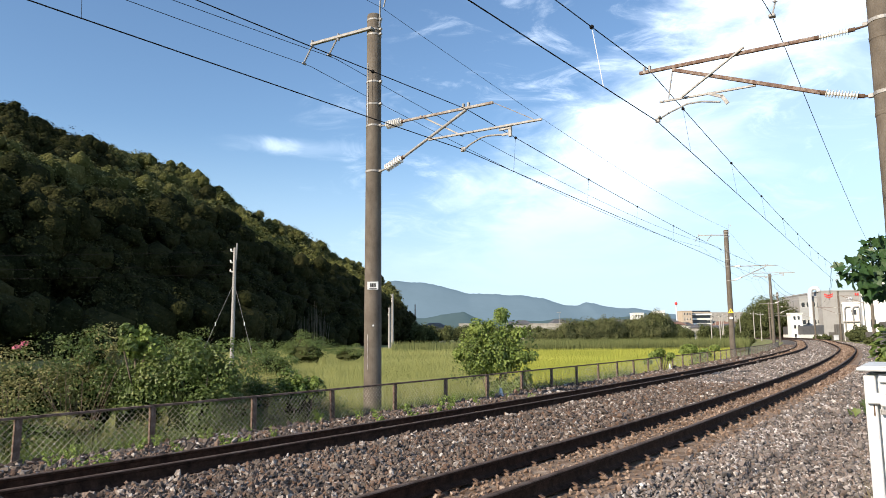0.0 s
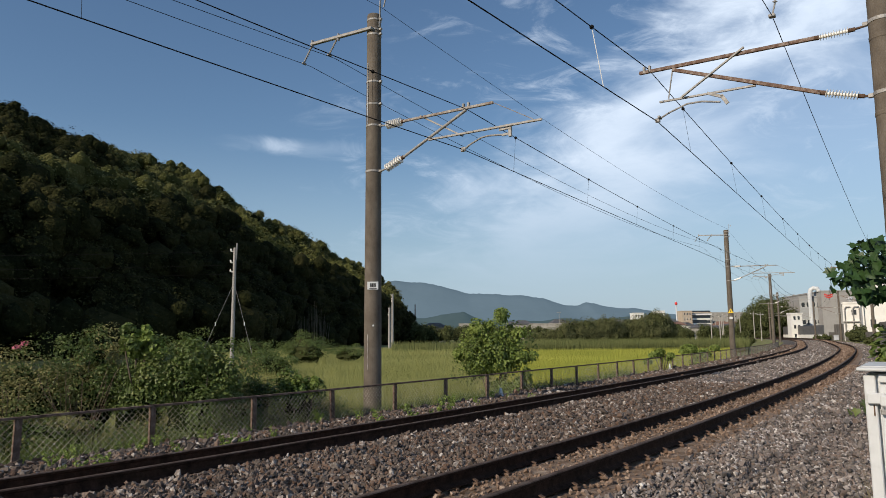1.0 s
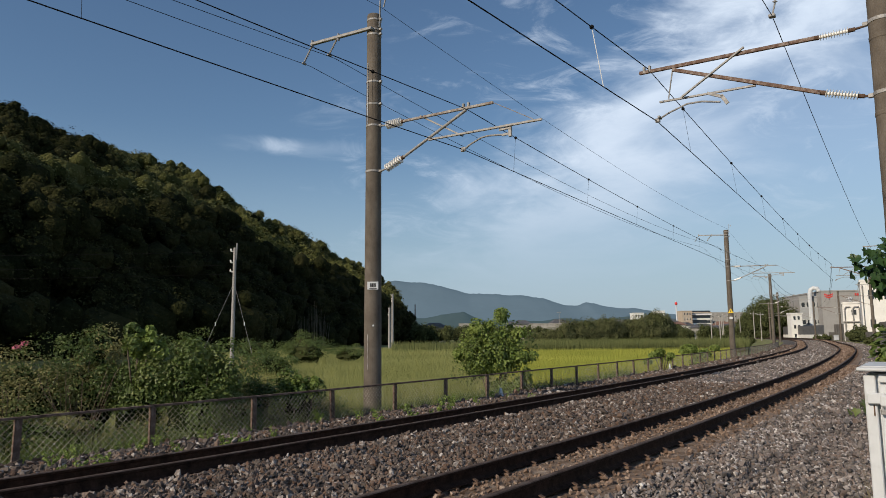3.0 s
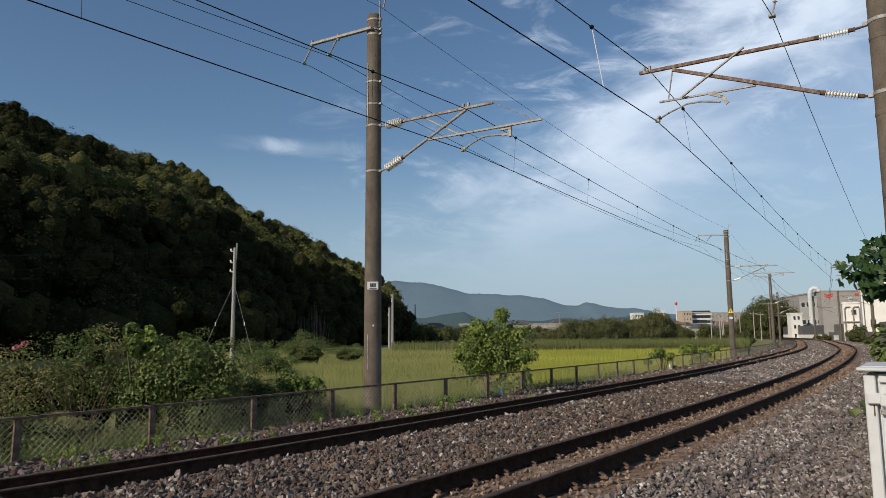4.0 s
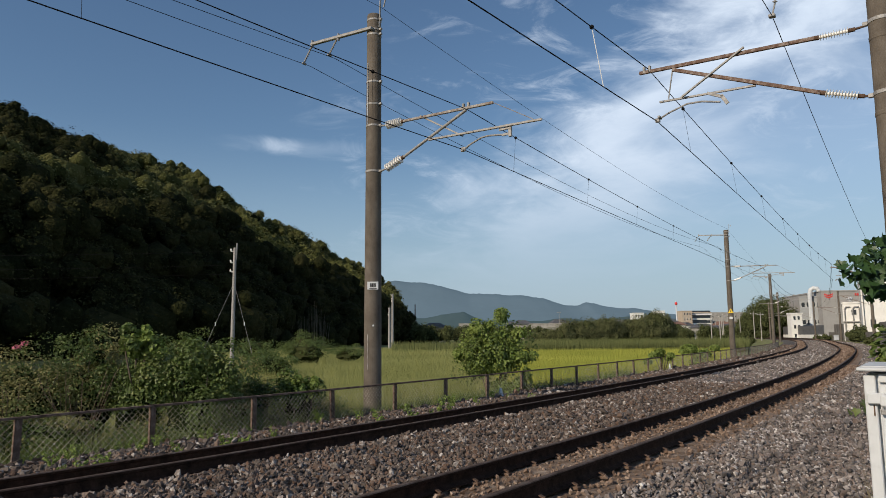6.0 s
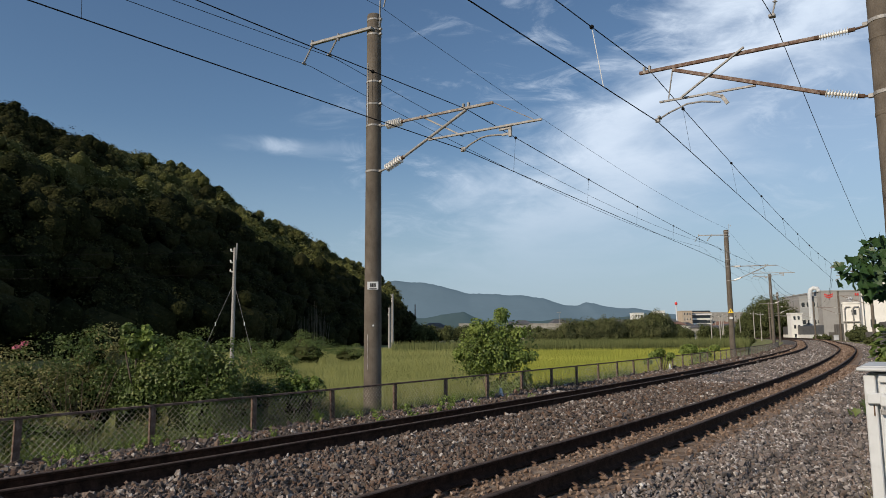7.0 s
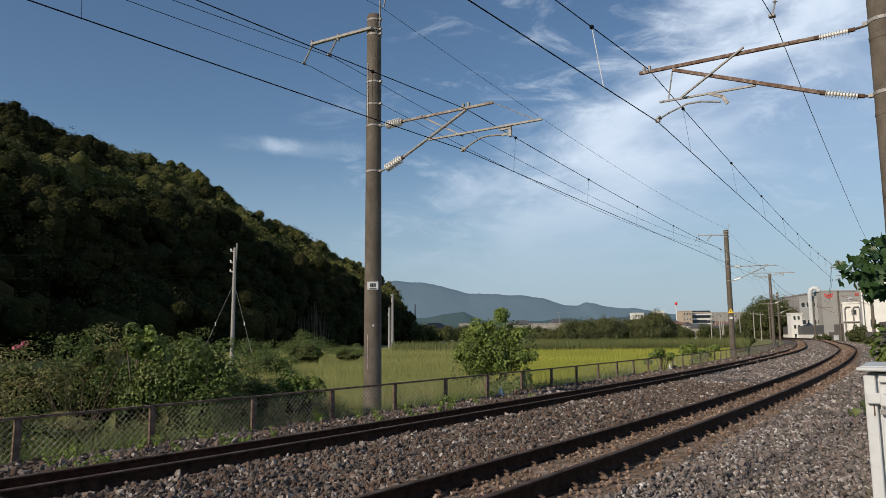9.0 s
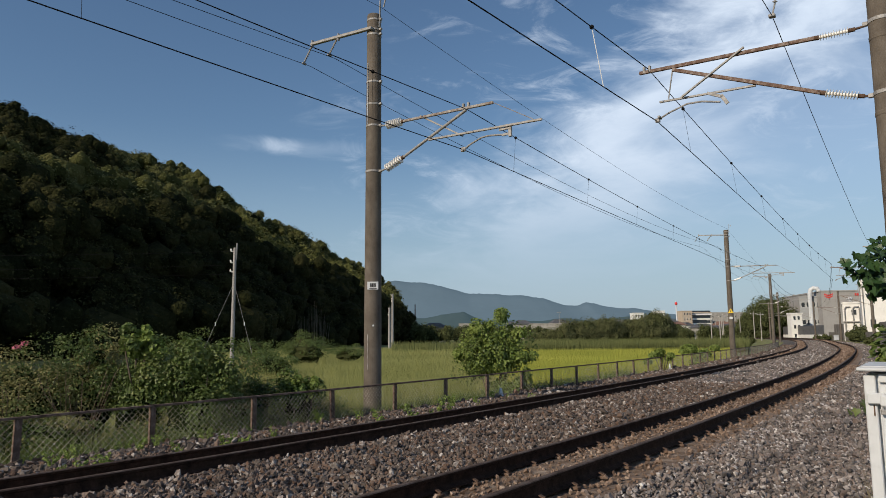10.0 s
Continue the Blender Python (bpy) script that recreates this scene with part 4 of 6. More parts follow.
def make_hill():
    t, v = np.meshgrid(np.linspace(0, 1, 70), np.linspace(0, 1.75, 30), indexing="ij")
    p = hill_at(t, v)
    for idx in np.ndindex(t.shape):
        q = Vector(p[idx])
        p[idx][2] += 3.0 * noise.noise(q * 0.035) * min(1.0, 2.5 * v[idx])
    k = t.shape[1]
    i = (np.arange(69)[:, None] * k + np.arange(k - 1)[None, :]).ravel()
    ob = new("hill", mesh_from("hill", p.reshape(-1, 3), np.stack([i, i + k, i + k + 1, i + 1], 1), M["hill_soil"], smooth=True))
    tagged(ob, "steep hillside under dense dark woodland", "hill", kind="structure")
    rs = np.random.RandomState(11)
    woods, grove, pale, cores, pale_cores = [], [], [], [], []
    balls = [ico((0, 0, 0), (1, 1, 1), 1, 0.5, k) for k in range(8)]
    knobs = [ico((0, 0, 0), (1, 1, 1), 1, 0.4, 20 + k) for k in range(6)]
    n = 1180
    ts, vv = rs.uniform(0.1, 1, n), np.concatenate([rs.uniform(0.0, 1.06, n - 420), rs.uniform(-0.06, 0.2, 200), rs.uniform(0.93, 1.05, 220)])
    pos = hill_at(ts, vv)
    for a in range(n):
        t0, v0 = ts[a], vv[a]
        q = pos[a]
        z = q[2] + 3.0 * noise.noise(Vector(q) * 0.035) * min(1.0, max(0.0, 2.5 * v0))
        ridge_z = np.interp(t0, HT, [r[2] for r in RIDGE])
        size = min(1.0, 0.35 + ridge_z / 45)
        r = rs.uniform(2.7, 6.0) * size * (0.85 if v0 > 0.92 else 1.0)
        h = rs.uniform(2.6, 6.6) * size
        is_grove = 0.5 < t0 < 0.86 and 0.24 < v0 < 0.8 and rs.rand() < 0.8
        rad = np.array((r, r, r * rs.uniform(0.75, 1.05)) if not is_grove else (r * 0.62, r * 0.62, r * 1.15))
        c = np.array((q[0], q[1], z + h - rad[2] * 0.3))
        dist = math.hypot(q[0], q[1])
        # spur and ridge trees get the lighter, sunlit-looking tint
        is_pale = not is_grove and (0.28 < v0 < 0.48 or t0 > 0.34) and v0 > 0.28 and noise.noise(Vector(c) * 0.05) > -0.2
        leaf = 0.34 + dist * 0.0008
        # one heart, coloured dark for the shade inside, under many small knobs of leaves
        knob_count = 13
        d = rs.normal(size=(knob_count, 3))
        d[:, 2] = np.abs(d[:, 2]) - 0.3
        d /= np.linalg.norm(d, axis=1)[:, None]
        at = c + d * rad * rs.uniform(0.62, 0.9, knob_count)[:, None]
        kr = rad.mean() * rs.uniform(0.3, 0.5, knob_count)
        np.random.seed(100 + a)
        per = 42
        dirs = np.random.normal(size=(knob_count, per, 3))
        dirs[..., 2] += 0.35
        dirs /= np.linalg.norm(dirs, axis=2)[..., None]
        pts = at[:, None, :] + dirs * kr[:, None, None] * np.random.uniform(0.86, 1.06, (knob_count, per, 1))
        nor = dirs + np.array([0, 0, 0.3])
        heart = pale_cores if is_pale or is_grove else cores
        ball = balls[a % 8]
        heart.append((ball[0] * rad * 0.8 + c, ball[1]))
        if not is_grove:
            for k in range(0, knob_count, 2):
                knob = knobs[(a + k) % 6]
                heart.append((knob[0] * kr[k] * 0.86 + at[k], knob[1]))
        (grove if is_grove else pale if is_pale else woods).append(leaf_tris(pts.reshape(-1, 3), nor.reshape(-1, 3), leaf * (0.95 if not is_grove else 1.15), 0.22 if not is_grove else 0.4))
    for name, geos, mat, label in (("hill_woods", woods, "leaf_dark", "dense hillside trees, leaves coloured dark to stand for shade"),
                                   ("ridge_woods", pale, "leaf_ridge", "trees on the hill's spur and ridge, coloured lighter as if sunlit"),
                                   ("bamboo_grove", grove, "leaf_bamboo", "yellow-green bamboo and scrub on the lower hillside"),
                                   ("ridge_crowns", pale_cores, "crown_pale", "rounded ridge and grove crowns, coloured lighter as if sunlit"),
                                   ("forest_crowns", cores, "crown", "rounded hillside tree crowns, coloured near-black for shade")):
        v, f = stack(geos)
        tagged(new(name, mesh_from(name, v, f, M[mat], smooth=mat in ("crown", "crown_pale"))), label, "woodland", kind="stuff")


make_hill()


def make_unseen_shade_hill():
    """An added hill out of view, beside and behind the viewer, shaped to shade the foot of the slope."""
    ridge = [(-128, 100, 46), (-108, 74, 47), (-101, 45, 46), (-99, 10, 45), (-106, -40, 46), (-130, -100, 35), (-170, -160, 10)]
    foot = [(-62, 58, -1), (-66, 44, -1), (-68, 25, -1), (-66, 0, -1), (-72, -45, -1), (-92, -115, -1), (-130, -175, -1)]
    back = [(x - 75, y + 25, -1) for x, y, _ in ridge]
    rows = []
    for t in np.linspace(0, 1, 50):
        k = np.linspace(0, 1, len(ridge))
        f, r, b = (np.array([np.interp(t, k, [q[i] for q in line]) for i in range(3)]) for line in (foot, ridge, back))
        row = [f + (r - f) * w + np.array([0, 0, (r[2] - f[2]) * (w ** 0.7 - w)]) for w in np.linspace(0, 1, 16)]
        row += [r + (b - r) * w for w in np.linspace(0.1, 1, 8)]
        rows += [q + np.array([0, 0, 4.0 * noise.noise(Vector(q) * 0.11)]) for q in row]
    i = (np.arange(49)[:, None] * 24 + np.arange(23)[None, :]).ravel()
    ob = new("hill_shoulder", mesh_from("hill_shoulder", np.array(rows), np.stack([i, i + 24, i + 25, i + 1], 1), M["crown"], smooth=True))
    tagged(ob, "added hill out of view that shades the foot of the slope", "hill", kind="structure")


make_unseen_shade_hill()


def dead_canes():
    rnd = random.Random(41)
    canes = thing("dead_canes", "stand of pale dead bamboo canes at the hill's foot", "bamboo", pose(-26.8, 140, FIELD))
    for _ in range(46):
        x, y = rnd.uniform(-3.6, 3.6), rnd.uniform(-1, 1)
        h = rnd.uniform(6.5, 10.0) * (1 - 0.08 * abs(x))
        lean = x * 0.12 + rnd.uniform(-0.2, 0.2)
        part("cane", tube([(x, y, -0.1), (x + lean * 0.4, y, h * 0.55), (x + lean, y, h)], [0.035, 0.03, 0.015], 5), M["cane"], canes)


dead_canes()


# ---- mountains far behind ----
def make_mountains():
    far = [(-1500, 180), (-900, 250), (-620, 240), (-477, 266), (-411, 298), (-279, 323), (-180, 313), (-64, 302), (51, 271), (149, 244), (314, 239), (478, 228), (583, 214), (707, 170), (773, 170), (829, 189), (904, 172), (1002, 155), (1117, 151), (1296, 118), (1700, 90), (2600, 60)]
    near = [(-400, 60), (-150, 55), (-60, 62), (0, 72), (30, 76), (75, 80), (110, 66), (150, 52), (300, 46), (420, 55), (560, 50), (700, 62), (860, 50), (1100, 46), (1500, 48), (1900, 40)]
    for name, line, y, mat, label, scale in (("far_mountain", far, 4000, "mountain", "mountain ridge on the horizon, haze painted as a blue glow", 1.0), ("foothill", near, 2300, "foothill", "low wooded foothills below the mountains, haze painted as a glow", 0.9)):
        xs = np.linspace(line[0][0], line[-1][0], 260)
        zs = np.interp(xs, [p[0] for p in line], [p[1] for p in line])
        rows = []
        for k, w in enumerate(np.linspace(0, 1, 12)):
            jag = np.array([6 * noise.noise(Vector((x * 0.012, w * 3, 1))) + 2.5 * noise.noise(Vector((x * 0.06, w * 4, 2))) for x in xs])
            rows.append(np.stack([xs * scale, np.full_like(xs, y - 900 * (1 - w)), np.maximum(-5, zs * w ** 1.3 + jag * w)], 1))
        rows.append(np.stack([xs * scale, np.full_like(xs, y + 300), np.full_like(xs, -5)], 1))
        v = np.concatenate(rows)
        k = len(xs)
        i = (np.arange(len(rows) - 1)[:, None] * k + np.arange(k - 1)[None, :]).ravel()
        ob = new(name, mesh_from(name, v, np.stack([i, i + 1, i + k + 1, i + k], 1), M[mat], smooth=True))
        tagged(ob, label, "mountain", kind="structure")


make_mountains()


# ---- field ----
def blades(n, place, height, width, seed, lean=0.25):
    rs = np.random.RandomState(seed)
    p = place(rs, n)
    n = len(p)
    a = rs.uniform(0, 2 * math.pi, n)
    h = height * rs.uniform(0.7, 1.2, n)
    d = np.hypot(p[:, 0], p[:, 1])
    w = width * (0.5 + d / 45)
    side = np.stack([np.cos(a), np.sin(a), np.zeros(n)], 1) * (w / 2)[:, None]
    bend = rs.normal(0, lean, (n, 2)) * h[:, None]
    tip = p + np.stack([bend[:, 0], bend[:, 1], h], 1)
    v = np.stack([p - side, p + side, tip], 1).reshape(-1, 3)
    return v, np.arange(n * 3).reshape(n, 3)


def offset_of(x, y):
    """Rough distance left (negative) or right of the near track."""
    s = np.interp(y, LY[RUN < 200], LX[RUN < 200])
    h = np.interp(y, LY[RUN < 200], HEAD[RUN < 200])
    return (x - s) * np.cos(h)


def in_wedge(a0, a1, d0, d1, z, most_off=-8.3):
    def place(rs, n):
        d = np.exp(rs.uniform(math.log(d0), math.log(d1), n))
        a = rs.uniform(a0, a1, n)
        x, y = d * a, d
        keep = offset_of(x, y) < most_off
        return np.stack([x, y, np.full(n, z)], 1)[keep]
    return place


def foliage(name, geo, mat, label, category):
    return tagged(new(name, mesh_from(name, geo[0], geo[1], M[mat])), label, category, kind="stuff")


foliage("tall_grass", stack([blades(160000, in_wedge(-0.34, 0.10, 14, 120, FIELD), 0.62, 0.0115, 1, 0.3), blades(12000, in_wedge(-0.75, -0.1, 11, 40, FIELD), 0.8, 0.016, 2)]),
        "grass", "tall pale green wild grass filling the field", "grass")
foliage("rice_field", blades(140000, in_wedge(0.075, 0.42, 24, 92, FIELD), 0.7, 0.016, 3, 0.2), "rice", "ripening yellow-green rice plants in a paddy", "rice")
foliage("reeds", stack([blades(30000, in_wedge(0.1, 0.44, 88, 108, FIELD), 1.7, 0.021, 4, 0.11), blades(3000, in_wedge(-0.075, 0.1, 100, 125, FIELD), 1.5, 0.04, 5, 0.1)]),
        "reed", "dense strip of tall green reeds behind the field", "reeds")


# ---- shrubs by the fence ----
def make_shrub(name, label, category, mats, centre, radii, count, leaf, seed, lumps=14, stems=5, slim=0.6, inner="core"):
    """A shrub with stems under a crown of leaves; each part on its own. Its origin is at the ground."""
    base = Vector((centre[0], centre[1], centre[2] - radii[2] - 0.15))
    shrub = thing(name, label, category, Matrix.Translation(base))
    rel = (0, 0, centre[2] - base.z)
    rnd = random.Random(seed)
    for k in range(stems):
        w = 2 * math.pi * k / stems + rnd.uniform(-0.4, 0.4)
        tip = Vector((math.cos(w) * radii[0] * 0.6, math.sin(w) * radii[1] * 0.6, rel[2] + radii[2] * rnd.uniform(0.2, 0.6)))
        mid = tip * 0.5 + Vector((rnd.uniform(-0.1, 0.1), rnd.uniform(-0.1, 0.1), 0.1))
        part("stem", tube([(0.05 * math.cos(w), 0.05 * math.sin(w), -0.1), mid, tip], [0.022, 0.015, 0.006], 6), M["bark"], shrub)
    # a dark ball fills the middle, its colour imitating shade between the leaves
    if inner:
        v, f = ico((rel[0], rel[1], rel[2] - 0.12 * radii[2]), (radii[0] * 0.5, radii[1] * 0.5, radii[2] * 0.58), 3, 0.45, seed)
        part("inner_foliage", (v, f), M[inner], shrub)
    for k, mat in enumerate(mats):
        geo = clumped(count // len(mats), rel, radii, lumps, leaf, seed * 7 + k, slim, 0.4)
        part("foliage", geo, M[mat], shrub)
    return shrub


make_shrub("flowering_shrub", "leafy wild shrub with dull green leaves behind the fence", "shrub", ["leaf_weed", "leaf_weed", "leaf_vine"], (-7.9, 13.0, 0.2), (1.35, 0.9, 1.15), 16000, 0.05, 21, 22)
make_shrub("wild_shrub", "leafy wild shrub beside the fence", "shrub", ["leaf_weed", "leaf_weed", "leaf_vine"], (-9.7, 12.6, 0.15), (1.3, 0.9, 1.15), 13000, 0.05, 22, 20)
make_shrub("tall_weed_shrub", "tall straggly shrub with dry brown twigs", "shrub", ["leaf_weed", "leaf_vine"], (-6.85, 13.6, 0.4), (0.85, 0.7, 1.25), 10000, 0.055, 23, 20, 9)
make_shrub("vine_covered_shrub", "shrub thickly overgrown with broad-leaved vines", "shrub", ["leaf_vine"], (-5.75, 13.3, 0.15), (0.9, 0.7, 1.05), 11000, 0.065, 24, 20)
make_shrub("vine_mound", "rounded mound of dark green climbing vine leaves", "shrub", ["leaf_vine"], (-4.55, 12.9, 0.12), (0.95, 0.75, 1.2), 17000, 0.06, 25, 26, 5, 0.75)
make_shrub("vine_mound", "low spreading mound of dull green vine leaves", "shrub", ["leaf_vine", "leaf_weed"], (-3.9, 15.0, -0.15), (1.0, 0.8, 0.95), 11000, 0.062, 26, 20)
make_shrub("broadleaf_shrub", "small bright broad-leaved shrub behind the fence", "shrub", ["leaf_bright", "leaf_vine"], (-2.98, 14.3, 0.0), (0.52, 0.4, 0.74), 3000, 0.085, 27, 12, 4, 0.7)
make_shrub("weed_thicket", "dark thicket of weeds below the fence", "shrub", ["leaf_weed", "leaf_vine"], (-3.0, 16.0, -0.55), (1.2, 0.7, 0.55), 6000, 0.055, 28, 14)
def bare_twigs(x, y, z, count, seed):
    rnd = random.Random(seed)
    tangle = thing("dry_twigs", "tangle of bare dry brown twigs in the shrubs", "twigs", pose(x, y, z))
    for _ in range(count):
        a, lean = rnd.uniform(0, 6.28), rnd.uniform(0.1, 0.6)
        pts = [Vector((0.1 * math.cos(a), 0.1 * math.sin(a), 0))]
        for k in range(4):
            pts.append(pts[-1] + Vector((math.cos(a) * lean * 0.35 + rnd.uniform(-0.06, 0.06), math.sin(a) * lean * 0.3, rnd.uniform(0.25, 0.42))))
        part("twig", tube(pts, [0.011, 0.009, 0.007, 0.005, 0.003], 5), M["sleeper"], tangle)


bare_twigs(-6.7, 12.75, -0.7, 16, 5)
bare_twigs(-7.6, 12.3, -0.7, 9, 6)
bare_twigs(-8.9, 12.0, -0.7, 7, 7)
vine_shoot = make_shrub("vine_shoot", "swaying shoot of broad vine leaves", "vine", ["leaf_bright", "leaf_vine"], (-5.72, 12.9, 1.15), (0.42, 0.3, 0.42), 1500, 0.085, 29, 8, 3, 0.75, inner="")
tree = make_shrub("young_tree", "young bushy tree with bright green leaves by the fence", "tree", ["leaf_bright", "leaf_bright", "leaf_vine"], (1.52, 20.9, 0.5), (1.08, 0.85, 1.4), 11000, 0.085, 31, 34, 9, 0.75, inner="")
for k, (dx, dz, rx, rz) in enumerate(((0.12, 3.15, 0.38, 0.42), (-0.42, 2.75, 0.42, 0.4), (0.62, 2.6, 0.4, 0.36), (-0.82, 2.0, 0.38, 0.36), (0.92, 1.85, 0.36, 0.34), (0.3, 1.0, 0.55, 0.5), (0.75, 1.1, 0.4, 0.5))):
    part("bough", clumped(900, (dx, -0.25, dz - 0.2), (rx, 0.4, rz), 7, 0.085, 310 + k, 0.75, 0.5), M["leaf_bright"], tree)


def near_fence_weeds():
    def place(rs, n):
        s, o = rs.uniform(-9, 24, n), rs.uniform(-8.6, -6.62, n)
        x, y, _ = line_np(s, o)
        return np.stack([x, y, bed_height(o) - 0.05], 1)
    foliage("fence_grass", blades(17000, place, 0.42, 0.012, 6, 0.5), "leaf_vine", "rank green weeds growing along the fence", "grass")


near_fence_weeds()
make_shrub("weed_thicket", "rank weeds and creepers pressed against the fence", "shrub", ["leaf_weed", "leaf_vine"], (-7.1, 12.0, -0.35), (1.6, 0.5, 0.55), 8000, 0.055, 33, 18, 5, 0.5)
make_shrub("weed_thicket", "rank weeds and creepers pressed against the fence", "shrub", ["leaf_weed"], (-8.9, 11.2, -0.3), (1.4, 0.5, 0.6), 7000, 0.055, 34, 18, 5, 0.5)
make_shrub("weed_thicket", "rank weeds and creepers pressed against the fence", "shrub", ["leaf_vine", "leaf_weed"], (-4.75, 12.75, -0.5), (1.5, 0.4, 0.5), 6500, 0.055, 37, 18, 5, 0.5)
make_shrub("weed_thicket", "rank weeds and creepers pressed against the fence", "shrub", ["leaf_vine"], (-3.45, 14.3, -0.5), (1.1, 0.4, 0.5), 4500, 0.055, 38, 16, 5, 0.5)
make_shrub("creeper", "leafy creeper climbing over the wire fence", "vine", ["leaf_bright"], (9.9, 31.5, 0.3), (0.85, 0.35, 0.5), 1000, 0.13, 35, 8, 4, 0.7, inner="")
make_shrub("creeper", "leafy creeper climbing over the wire fence", "vine", ["leaf_bright"], (14.8, 40.5, 0.25), (1.3, 0.5, 0.8), 1900, 0.13, 36, 8, 4, 0.7, inner="")


for k, (x, y, w, h) in enumerate(((-11.5, 42, 1.6, 0.9), (-9.3, 38, 1.5, 0.8), (-13.5, 50, 2.0, 1.3), (-10.8, 55, 2.2, 1.2), (-17.5, 48, 2.4, 1.5), (-8.2, 60, 2.0, 0.9), (-13.0, 66, 2.6, 1.5))):
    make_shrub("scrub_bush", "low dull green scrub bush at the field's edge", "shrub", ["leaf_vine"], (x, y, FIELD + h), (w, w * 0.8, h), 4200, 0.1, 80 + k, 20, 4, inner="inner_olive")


def blossom(x, y, z, seed):
    rs = np.random.RandomState(seed)
    np.random.seed(seed)
    b = thing("blossom", "small spray of pink blossom on a shrub", "flower", pose(x, y, z), group="blossoms")
    p, q = ball_points(26, (0, 0, 0.02), (0.07, 0.06, 0.05), 0.3)
    part("petals", leaf_quads(p, q, 0.04, 0.9), M["flower"], b)
    part("stalk", tube([(0, 0, -0.35), (0.01, 0, 0.0)], 0.004, 5), M["leaf_vine"], b)


for k, (x, y, z) in enumerate(((-8.05, 12.2, 1.45), (-7.55, 12.25, 1.2), (-7.4, 12.2, 1.26), (-7.85, 12.1, 1.0))):
    blossom(x, y, z, 70 + k)


def fence_marker(s, off, z):
    mk = thing("fence_marker", "small white plastic marker beside the fence", "marker", line_pose(s, off, z), group="fence markers")
    part("stake", lathe([(0.05, -0.05), (0.055, 0.1), (0.035, 0.2), (0.02, 0.24)], 10), M["white_paint"], mk)
    part("cap", moved(lathe([(0.04, 0), (0.045, 0.03), (0.02, 0.06)], 8), Matrix.Translation((0.05, 0, 0.0)) @ Matrix.Rotation(0.6, 4, "Y")), M["white_paint"], mk)


fence_marker(11.3, -6.2, -0.27)
fence_marker(27.0, -6.15, -0.22)


def weed_tuft(m, seed, size):
    rs = np.random.RandomState(seed)
    tuft = thing("weed", "small yellow-green weed growing in the ballast", "weed", m, group="weeds in the ballast")
    leaf_p, leaf_n = [], []
    for k in range(4):
        a = rs.uniform(0, 6.28)
        top = Vector((math.cos(a) * 0.07, math.sin(a) * 0.07, size * rs.uniform(0.6, 1)))
        part("stalk", tube([(0, 0, -0.03), top * 0.5, top], [0.004, 0.003, 0.002], 4), M["leaf_bright"], tuft)
        for q in np.linspace(0.2, 1, 9):
            leaf_p.append(np.array(top) * q + rs.normal(0, 0.012, 3))
            leaf_n.append(rs.normal(0, 1, 3) + np.array([0, 0, 1]))
    np.random.seed(seed)
    part("leaves", leaf_quads(np.array(leaf_p), np.array(leaf_n), 0.06, 0.45), M["leaf_bright"], tuft)
    return tuft


def make_weeds():
    rnd = random.Random(8)
    masters = [weed_tuft(line_pose(-0.2 + 1.1 * k, -5.2 - 0.12 * k, -0.27), 40 + k, 0.2) for k in range(3)]
    for _ in range(46):
        s, o = rnd.uniform(-4, 12), rnd.choice([rnd.uniform(-6.1, -4.8), rnd.uniform(-4.95, -4.75), rnd.uniform(-6.4, -5.6)])
        copy_thing(rnd.choice(masters), line_pose(s, o, float(bed_height(o)) + 0.01) @ Matrix.Rotation(rnd.uniform(0, 6), 4, "Z") @ Matrix.Scale(rnd.uniform(0.7, 1.5), 4))


make_weeds()


# ---- utility poles by the hill ----
def utility_pole(base, high, r, label, guys=()):
    pole = thing("utility_pole", label, "utility pole", Matrix.Translation(base), group="utility poles")
    part("shaft", lathe([(r, -0.3), (r, 0), (r * 0.72, high)], 14), M["galv"], pole, smooth=False)
    part("mast_tip", tube([(0.1, 0, high - 0.8), (0.12, 0, high + 0.3)], 0.05, 8), M["galv"], pole)
    for z in (high - 0.25, high - 1.0, high - 1.6):
        part("insulator", join(tube([(-0.08, 0, z), (-0.24, 0, z)], 0.025, 6), moved(lathe([(0.04, -0.08), (0.065, 0), (0.04, 0.1)], 8), Matrix.Translation((-0.26, 0, z + 0.08)))), M["porcelain"], pole)
    for g in guys:
        part("guy_wire", tube([(0, 0, high * 0.72), g], 0.011, 5), M["galv"], pole)
        mid = Vector((0, 0, high * 0.72)).lerp(Vector(g), 0.45)
        part("guy_insulator", tube([mid - Vector((0, 0, 0.12)), mid + Vector((0, 0, 0.12))], 0.035, 6), M["porcelain"], pole)
    return pole


utility_pole((-13.75, 45, FIELD), 8.3, 0.14, "grey concrete utility pole with guy wires before the hill", [(-2.2, -1.0, 0), (1.9, -0.8, 0)])
utility_pole((-11.1, 150, FIELD), 11.5, 0.3, "distant grey utility pole at the foot of the hill")
utility_pole((-11.0, 140, FIELD), 8.2, 0.28, "distant grey utility pole at the foot of the hill")
utility_pole((-10.7, 260, FIELD), 14.2, 0.3, "distant grey utility pole at the foot of the hill")
for dz in (7.2, 6.3, 5.7):
    a, b, c = Vector((-80, 40, dz + 1)), Vector((-14.1, 45, dz - 0.2)), Vector((-11.4, 150, dz + 2.6))
    w = part("utility_wire", tube(hang(a, b, 0.8, 16) + hang(b, c, 1.6, 24)[1:], 0.007, 5), M["wire"])
    tagged(w, "thin utility wire strung before the dark hill", "wire", group="utility wires")


